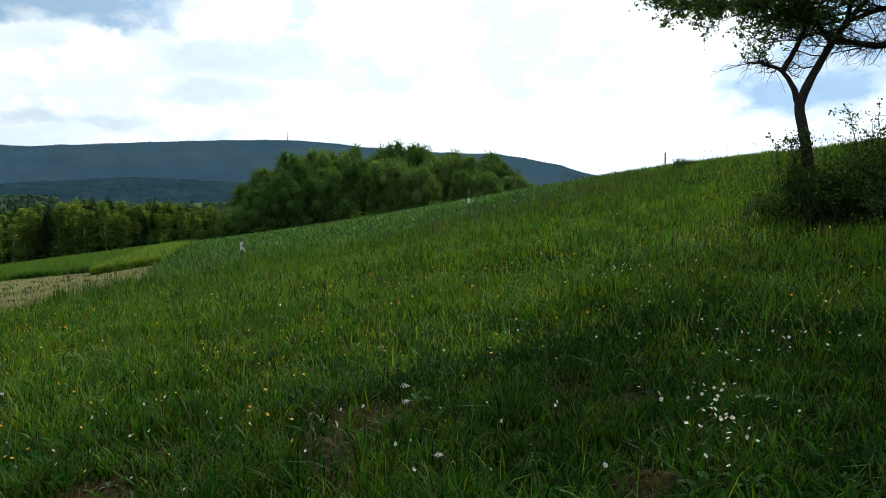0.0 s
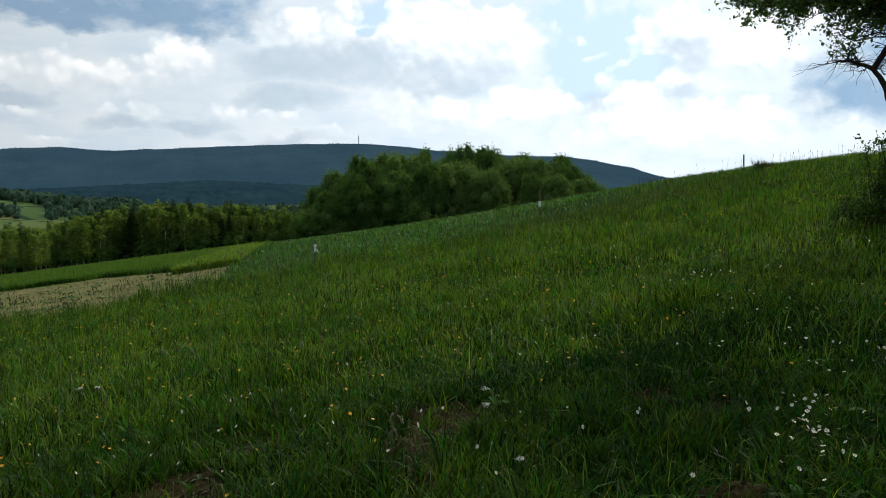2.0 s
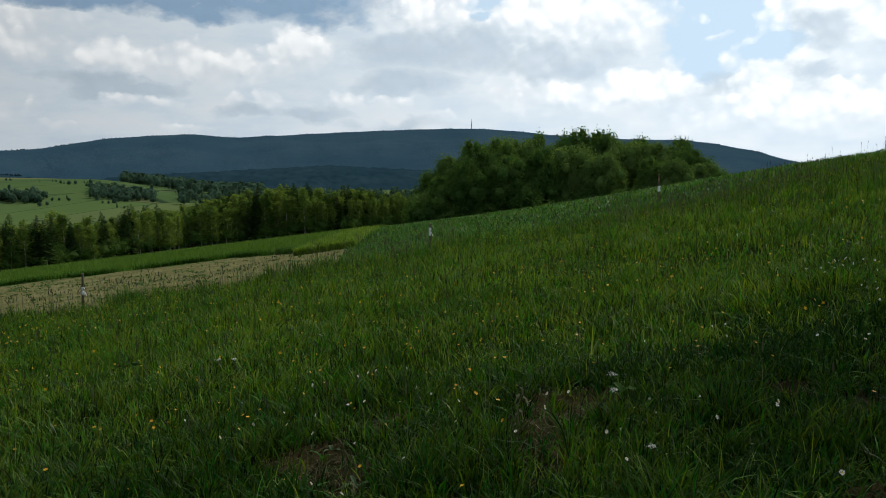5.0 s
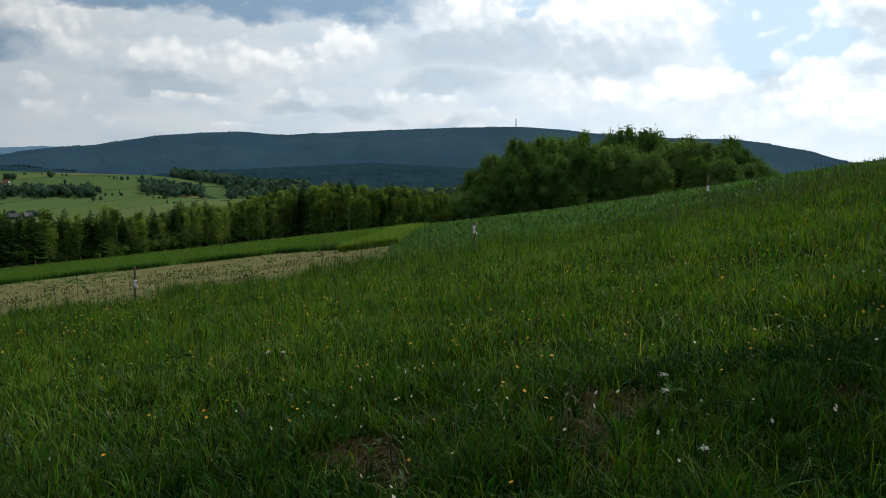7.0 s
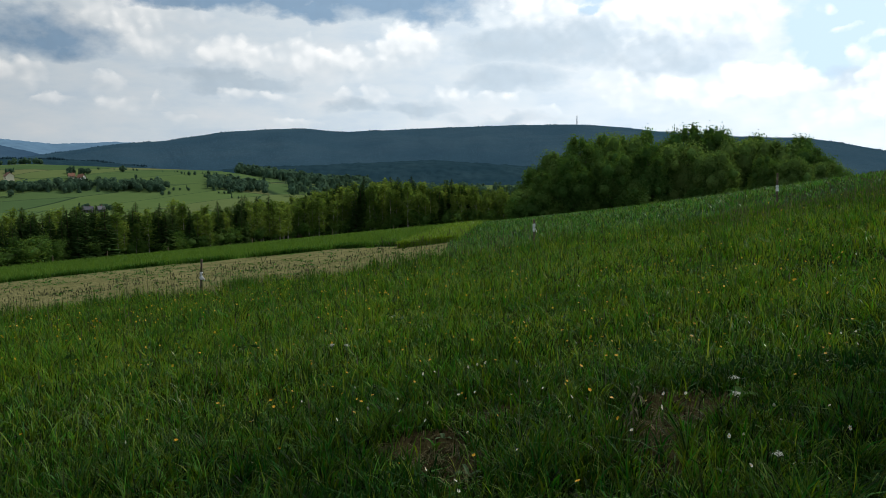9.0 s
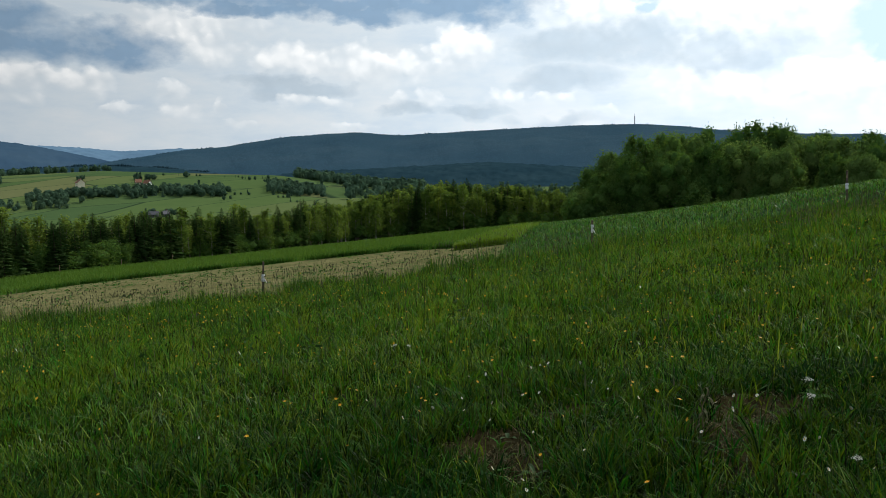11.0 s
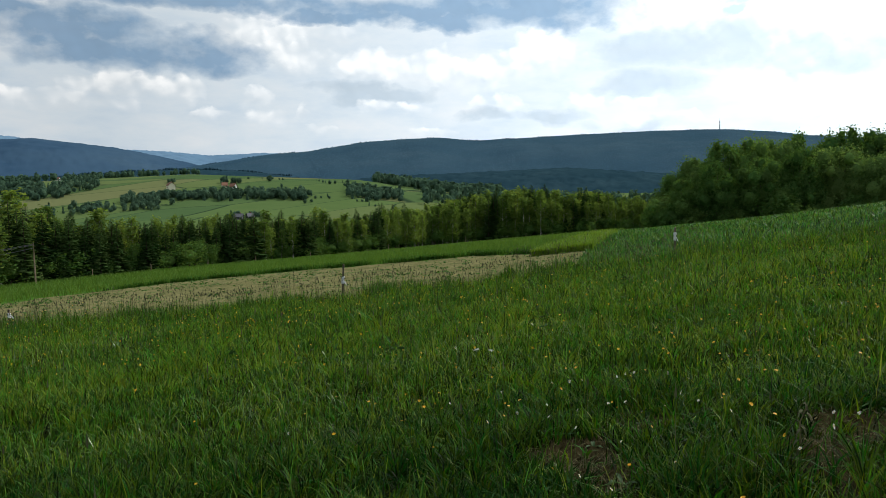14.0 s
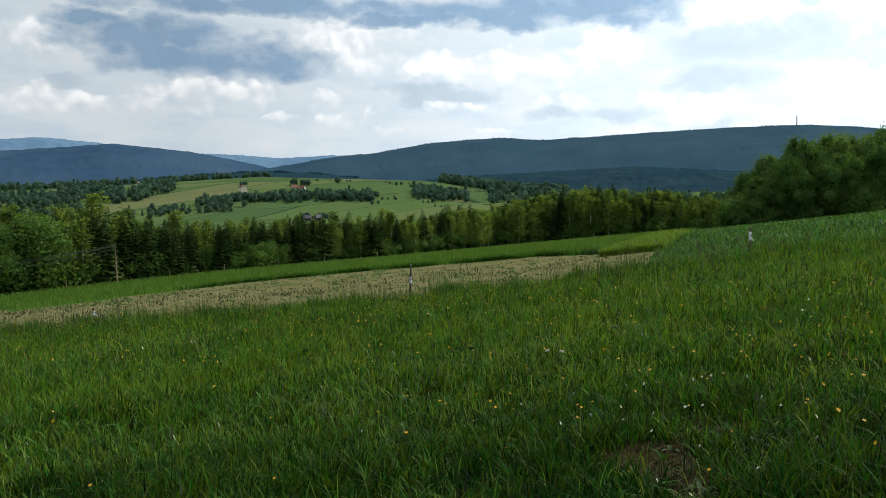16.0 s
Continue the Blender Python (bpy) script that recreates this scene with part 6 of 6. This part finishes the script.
# ---------------------------------------------------------------- flowers
def disc(n_petals, r0, r1, tilt, seed, wide=0.5):
    """A ring of petals as triangles."""
    rs = np.random.default_rng(seed)
    V, F = [], []
    for k in range(n_petals):
        a = 2 * math.pi * k / n_petals + rs.normal() * 0.05
        b = math.pi / n_petals * wide * 2
        L = r1 * rs.uniform(0.85, 1.1)
        i = len(V)
        V += [(r0 * math.cos(a), r0 * math.sin(a), 0), (0.7 * L * math.cos(a - b), 0.7 * L * math.sin(a - b), tilt * 0.6), (L * math.cos(a), L * math.sin(a), tilt), (0.7 * L * math.cos(a + b), 0.7 * L * math.sin(a + b), tilt * 0.6)]
        F += [(i, i + 1, i + 2), (i, i + 2, i + 3)]
    return np.array(V), np.array(F)


def dome(r, h, sides=8):
    V = [(r * math.cos(2 * math.pi * k / sides), r * math.sin(2 * math.pi * k / sides), 0) for k in range(sides)]
    V += [(0.6 * r * math.cos(2 * math.pi * k / sides), 0.6 * r * math.sin(2 * math.pi * k / sides), h * 0.75) for k in range(sides)] + [(0, 0, h)]
    F = []
    for k in range(sides):
        q = (k + 1) % sides
        F += [(k, q, sides + q), (k, sides + q, sides + k), (sides + k, sides + q, 2 * sides)]
    return np.array(V, float), np.array(F)


def flower(kind, seed):
    """One flower, 1 m of stem above its root scaled by the placing."""
    rs = np.random.default_rng(seed)
    if kind == "daisy":
        root = tagged(new("daisy"), "small white daisy with yellow centre in the grass", "flower", "white meadow flowers")
        H = 0.2
        P, c = disc(13, 0.003, 0.0165, 0.003, seed, 0.42), (0.0055, 0.004)
        petal, centre = M_PETAL, M_YELLOW
    else:
        root = tagged(new("hawkweed"), "small yellow hawkweed flower on a thin stem", "flower", "yellow meadow flowers")
        H = 0.3
        P, c = join([disc(14, 0.002, 0.0165, 0.004, seed, 0.5), (disc(10, 0.001, 0.011, 0.006, seed + 1, 0.5)[0] + [0, 0, 0.003], disc(10, 0.001, 0.011, 0.006, seed + 1, 0.5)[1])]), (0.005, 0.004)
        petal, centre = M_YELLOW, M_YELLOW
    top = np.array([rs.normal() * 0.02, rs.normal() * 0.02, H])
    part("stem", tri_mesh("stem", *tube([(0, 0, -0.02), (top[0] * 0.3, top[1] * 0.3, H * 0.55), top], [0.0018, 0.0016, 0.0014], 4), M_STEM), root)
    tilt = np.array(Euler((rs.normal() * 0.35 - 0.15, rs.normal() * 0.35, 0)).to_matrix())
    part("petals", tri_mesh("petals", P[0] @ tilt.T + top, P[1], petal), root)
    D = dome(*c)
    part("flower_centre", tri_mesh("flower_centre", D[0] @ tilt.T + top, D[1], centre), root)
    return root


def flowers():
    rs = np.random.default_rng(29)

    def cluster(cx, cy, sx, sy, n):
        return [(cx + rs.normal() * sx, cy + rs.normal() * sy) for _ in range(n)]

    white = (cluster(1.56, 4.18, 0.11, 0.22, 22) + cluster(1.68, 4.6, 0.10, 0.16, 16) + cluster(1.5, 3.95, 0.07, 0.14, 10) + cluster(1.84, 4.05, 0.2, 0.3, 4) + cluster(1.2, 3.5, 0.15, 0.15, 5) + cluster(2.35, 6.0, 0.3, 0.4, 20) + cluster(2.6, 5.5, 0.25, 0.25, 16)
             + cluster(2.2, 7.5, 0.25, 0.5, 14) + cluster(2.16, 9.0, 0.3, 0.5, 12) + cluster(1.56, 6.35, 0.12, 0.2, 6) + cluster(2.75, 9.6, 0.5, 0.8, 12) + cluster(0.27, 4.17, 0.3, 0.4, 6) + cluster(-0.35, 4.6, 0.25, 0.5, 8)
             + cluster(-1.9, 4.5, 0.5, 0.6, 14) + cluster(-2.3, 5.4, 0.35, 0.3, 9) + cluster(-0.9, 3.9, 0.5, 0.3, 8) + cluster(0.6, 6.6, 0.3, 0.5, 8) + cluster(-3.0, 4.2, 0.8, 0.8, 8) + cluster(3.2, 7.2, 0.5, 0.8, 12))
    yellow = (cluster(-1.0, 6.8, 0.9, 0.9, 20) + cluster(-2.6, 6.2, 0.8, 1.2, 18) + cluster(-3.4, 4.4, 0.8, 0.8, 14) + cluster(-0.2, 8.5, 1.5, 1.0, 24) + cluster(-4.6, 5.2, 0.8, 1.0, 12)
              + cluster(-1.2, 4.3, 0.6, 0.5, 8) + cluster(1.6, 5.4, 0.8, 1.4, 8) + cluster(-5.5, 7.5, 1.5, 1.5, 16) + cluster(2.0, 11, 2.0, 2.0, 24) + cluster(-6.8, 6.6, 0.4, 0.5, 8) + cluster(-3.0, 11, 2.5, 2.0, 20) + cluster(0.4, 6.4, 0.5, 0.4, 8) + cluster(5, 15, 3, 3, 20))
    for kind, spots, m in (("daisy", white, 4), ("hawkweed", yellow, 4)):
        protos = [flower(kind, 200 + k) for k in range(m)]
        for i, (x, y) in enumerate(spots):
            r = math.hypot(x, y)
            s = rs.uniform(0.6, 1.0) * (1 + 0.018 * max(0, r - 5)) * (0.72 if kind == "daisy" and x < 0.8 else 1.0)
            hz = (float(turf_height(np.array([x]), np.array([y]))[0]) * rs.uniform(0.75, 1.15) + 0.05) / (0.2 if kind == "daisy" else 0.3)
            mtx = Matrix.Translation((x, y, float(height(x, y)))) @ Matrix.Rotation(rs.uniform(0, 6.28), 4, "Z") @ Matrix.Diagonal((s, s, max(hz, 0.5) if kind == "hawkweed" else max(0.6, hz), 1))
            if i >= len(spots) - m:
                protos[i - len(spots) + m].matrix_basis = mtx
            else:
                copy_thing(protos[i % m], mtx)
    # far yellow heads too small to single out
    x, y = scatter(7, 44, -72, 36, 11000, rs)
    k = in_turf(x, y) & (rs.random(len(x)) < vnoise(x, y, 3.5, 44) ** 2 * 0.9)
    x, y = x[k], y[k]
    z = height(x, y) + turf_height(x, y) * rs.uniform(0.9, 1.3, len(x)) + 0.05
    P, F = leaf_cards(np.stack([x, y, z], 1), 0.029, rs, 0.8, 0.3, 0.9)
    tagged(new("far_yellow_flowers", tri_mesh("far_yellow_flowers", P, F, M_YELLOW)), "scattered yellow flower heads across the meadow", "flowers", kind="stuff")
    # white umbels on branched stalks
    for x, y, h, seed in ((-0.26, 4.74, 0.34, 1), (-0.25, 4.45, 0.33, 2), (-0.05, 3.87, 0.2, 5), (-3.9, 6.2, 0.36, 4), (-3.8, 6.3, 0.33, 6)):
        r2 = np.random.default_rng(seed + 300)
        root = tagged(new("umbel_flower"), "white umbel flower head on a branched green stalk", "flower", "white umbels")
        root.location = (x, y, float(height(x, y)))
        stalks = [tube([(0, 0, -0.02), (0.01, 0, h * 0.5), (0, 0, h * 0.85)], [0.004, 0.003, 0.002], 5)]
        pts = []
        for k in range(9):
            a, q = r2.uniform(0, 6.28), r2.uniform(0.004, 0.02)
            e = np.array([q * math.cos(a), q * math.sin(a), h + r2.normal() * 0.006])
            stalks.append(tube([(0, 0, h * 0.85), e], [0.0014, 0.001], 3))
            pts.append(e + r2.normal(size=(12, 3)) * [0.008, 0.008, 0.003])
        part("stalk", tri_mesh("stalk", *join(stalks), M_STEM), root)
        part("flower_head", tri_mesh("flower_head", *leaf_cards(np.concatenate(pts), 0.0055, r2, 0.6, 0.3, 0.9), M_PETAL), root)



def withered_plant():
    """A dying stalk beside the bare earth, with limp pale leaves."""
    rs = np.random.default_rng(83)
    root = tagged(new("withered_plant"), "withered stalk with limp pale spotted leaves beside bare earth", "plant")
    root.location = (-0.83, 4.35, float(height(-0.83, 4.35)))
    stem = [(0, 0, -0.02), (0.02, 0.02, 0.12), (0.01, 0.06, 0.24), (0.04, 0.12, 0.33)]
    part("stem", tri_mesh("stem", *tube(stem, [0.006, 0.005, 0.004, 0.002], 5), M_STRAW), root)
    bm = bmesh.new()
    for k in range(30):
        t = rs.uniform(0.05, 1)
        o = Vector([float(np.interp(t * 0.33, (-0.02, 0.12, 0.24, 0.33), [q[c] for q in stem])) for c in range(3)])
        a, L, w = rs.uniform(0, 6.28), rs.uniform(0.03, 0.06), rs.uniform(0.005, 0.011)
        u, side = Vector((math.cos(a), math.sin(a), 0)), Vector((-math.sin(a), math.cos(a), 0))
        rows = [(o + u * (L * q) + Vector((0, 0, 0.03 * math.sin(q * 2.4) - 0.05 * q * q)), w * math.sin(0.25 + q * 2.7)) for q in (0, 0.35, 0.7, 1.0)]
        vs = [(bm.verts.new(c - side * h), bm.verts.new(c + Vector((0, 0, -h * 0.4))), bm.verts.new(c + side * h)) for c, h in rows]
        for p, q in zip(vs, vs[1:]):
            bm.faces.new((p[0], p[1], q[1], q[0])), bm.faces.new((p[1], p[2], q[2], q[1]))
    part("leaves", bm_mesh("leaves", bm, M_PALELEAF), root, "limp pale leaves")["kind"] = "stuff"


withered_plant()


def leaf_rosette(x, y, n, size, seed, label, mat):
    """Broad long leaves spreading from one root, each with a channelled midrib."""
    rs = np.random.default_rng(seed)
    root = tagged(new("leaf_rosette"), label, "plant", "leafy rosettes in the turf")
    root.location = (x, y, float(height(x, y)) + 0.02)
    for k in range(n):
        a, L, w, rise = k * 6.283 / n + rs.uniform(-0.3, 0.3), size * rs.uniform(0.7, 1.15), size * rs.uniform(0.12, 0.19), rs.uniform(0.5, 1.3)
        u, side = Vector((math.cos(a), math.sin(a), 0)), Vector((-math.sin(a), math.cos(a), 0))
        bm = bmesh.new()
        vs = []
        for i in range(7):
            q = i / 6
            c = u * (L * q) + Vector((0, 0, L * rise * (q - 0.72 * q * q)))
            h = w * (math.sin(math.pi * min(1, 0.12 + 0.9 * q)) ** 0.8) + 0.001
            vs.append((bm.verts.new(c - side * h + Vector((0, 0, h * 0.35))), bm.verts.new(c), bm.verts.new(c + side * h + Vector((0, 0, h * 0.35)))))
        for p, q in zip(vs, vs[1:]):
            bm.faces.new((p[0], p[1], q[1], q[0])), bm.faces.new((p[1], p[2], q[2], q[1]))
        part("leaf", bm_mesh("leaf", bm, mat), root)


for _x, _y, _n, _q, _s in ((-1.62, 3.72, 3, 0.09, 1), (-2.0, 4.3, 3, 0.08, 2), (-2.35, 4.75, 3, 0.08, 3), (-1.45, 4.55, 3, 0.07, 8)):
    leaf_rosette(_x, _y, _n, _q, 500 + _s, "pale grey-green leaves standing beside bare earth", M_SILVERLEAF)
for _x, _y, _n, _q, _s in ((1.22, 3.42, 5, 0.15, 4), (1.42, 3.45, 5, 0.14, 5), (0.95, 4.6, 6, 0.16, 6), (-0.2, 5.4, 6, 0.15, 7), (-2.9, 4.0, 6, 0.17, 9), (-1.2, 5.9, 6, 0.16, 10), (0.3, 4.9, 5, 0.15, 11), (2.1, 4.6, 6, 0.17, 12),
                           (-3.4, 5.2, 6, 0.17, 13), (-0.3, 3.5, 5, 0.14, 14)):
    leaf_rosette(_x, _y, _n, _q, 500 + _s, "rosette of broad green leaves in the turf", M_BROAD)

flowers()


# ---------------------------------------------------------------- the fields behind the stakes
def field_plants():
    rs = np.random.default_rng(51)
    # young grain, bluish green, in the ground right of the tilled strip
    x, y = scatter(27, 125, -30, 24, 150000, rs)
    r = np.hypot(x, y)
    k = (zone(x, y) == 1) & (rs.random(len(x)) < np.clip(48 / r, 0.2, 1) ** 1.5)
    x, y, r = x[k], y[k], r[k]
    blades("young_grain", x, y, rs.uniform(0.2, 0.42, len(x)), rs.uniform(0.012, 0.024, len(x)) + 0.016 + 0.0006 * r, rs, M_GRAINBLADE, "dense young blue-green grain", 2, 0.85, category="crop")
    # the taller green crop beyond the tilled strip
    x, y = scatter(44, 165, -76, -14, 130000, rs)
    r = np.hypot(x, y)
    k = (zone(x, y) == 3) & (rs.random(len(x)) < np.clip(60 / r, 0.15, 1) ** 1.5)
    x, y, r = x[k], y[k], r[k]
    blades("green_crop", x, y, rs.uniform(0.45, 0.75, len(x)), 0.016 + 0.0006 * r, rs, M_CROPBLADE, "tall bright green crop", 2, 0.4, category="crop")
    # thick crop edge along the tilled strip, its shade put in as darker blades
    bx = rs.uniform(-58, -17.5, 15000)
    by = np.interp(bx, [-62, -56, -46, -30, -17], [27, 44, 49.5, 53, 46]) + rs.uniform(-0.4, 1, len(bx)) ** 2 * 1.3 + 0.6 * vnoise(bx, bx, 1.7, 63) - 0.3
    k = rs.random(len(bx)) < 1.5 * vnoise(bx, by, 2.6, 64) - 0.15
    bx, by = bx[k], by[k]
    blades("crop_border", bx, by, rs.uniform(0.25, 0.6, len(bx)), rs.uniform(0.03, 0.07, len(bx)), rs, M_BROAD, "thick crop edge along the tilled strip, its shade put into dark blades", 2, 0.35, category="crop")
    # a pale strip where the two crops meet
    y = 46 + 34 * rs.random(5000) ** 2.2
    x = np.interp(y, [44, 191], [-17.8, -58]) - rs.uniform(-0.3, 1, len(y)) * (3.4 - 0.03 * (y - 46))
    blades("pale_crop", x, y, rs.uniform(0.5, 0.75, len(x)), 0.03 + 0.0008 * np.hypot(x, y), rs, M_CROPPALE, "pale yellow-green strip of crop", 2, 0.4, category="crop")
    # clods and small plants of the tilled strip
    x, y = scatter(24, 80, -80, -16, 26000, rs)
    k = (zone(x, y) == 2)
    x, y = x[k], y[k]
    n = len(x)
    c = np.stack([x, y, height(x, y)], 1)
    octa = np.array([(1, 0, 0), (0, 1, 0), (-1, 0, 0), (0, -1, 0), (0.2, 0.1, 0.42)])
    s = 0.02 + 0.10 * rs.random(n) ** 2.5
    V = (c[:, None] + octa[None] * s[:, None, None] * rs.uniform(0.6, 1.4, (n, 5, 1))).reshape(-1, 3)
    F = (np.arange(n)[:, None, None] * 5 + np.array([(0, 1, 4), (1, 2, 4), (2, 3, 4), (3, 0, 4)])[None]).reshape(-1, 3)
    tagged(new("soil_clods", tri_mesh("soil_clods", V, F, M_SOIL)), "dry pale clods of tilled soil", "soil", kind="stuff")
    x, y = scatter(26, 80, -80, -16, 5200, rs)
    # in rows that run along the strip
    row = np.round((y * 0.85 - x * 0.5) / 0.75) * 0.75
    d = (row - (y * 0.85 - x * 0.5)) / 0.972
    x, y = x - d * 0.514, y + d * 0.874
    k = (zone(x, y) == 2) & (rs.random(len(x)) < 0.1 + 1.1 * vnoise(x, y, 3.2, 61) ** 1.5)
    x, y = x[k], y[k]
    q = np.repeat(0.4 + 2.0 * rs.random(len(x)) ** 2, 8)[:, None]
    P = np.repeat(np.stack([x, y, height(x, y) + 0.03], 1), 8, 0) + np.abs(rs.normal(size=(8 * len(x), 3))) * [0, 0, 0.022] * q + rs.normal(size=(8 * len(x), 3)) * [0.15, 0.11, 0] * q
    tagged(new("seedlings", tri_mesh("seedlings", *leaf_cards(P, 0.14, rs, 0.0, 0.2, 0.7, np.tile([0.0, 0.0, 1.0], (len(P), 1)), 0.3), M_BROAD)), "rows of small dark green plants in tilled soil", "crop", kind="stuff")


field_plants()
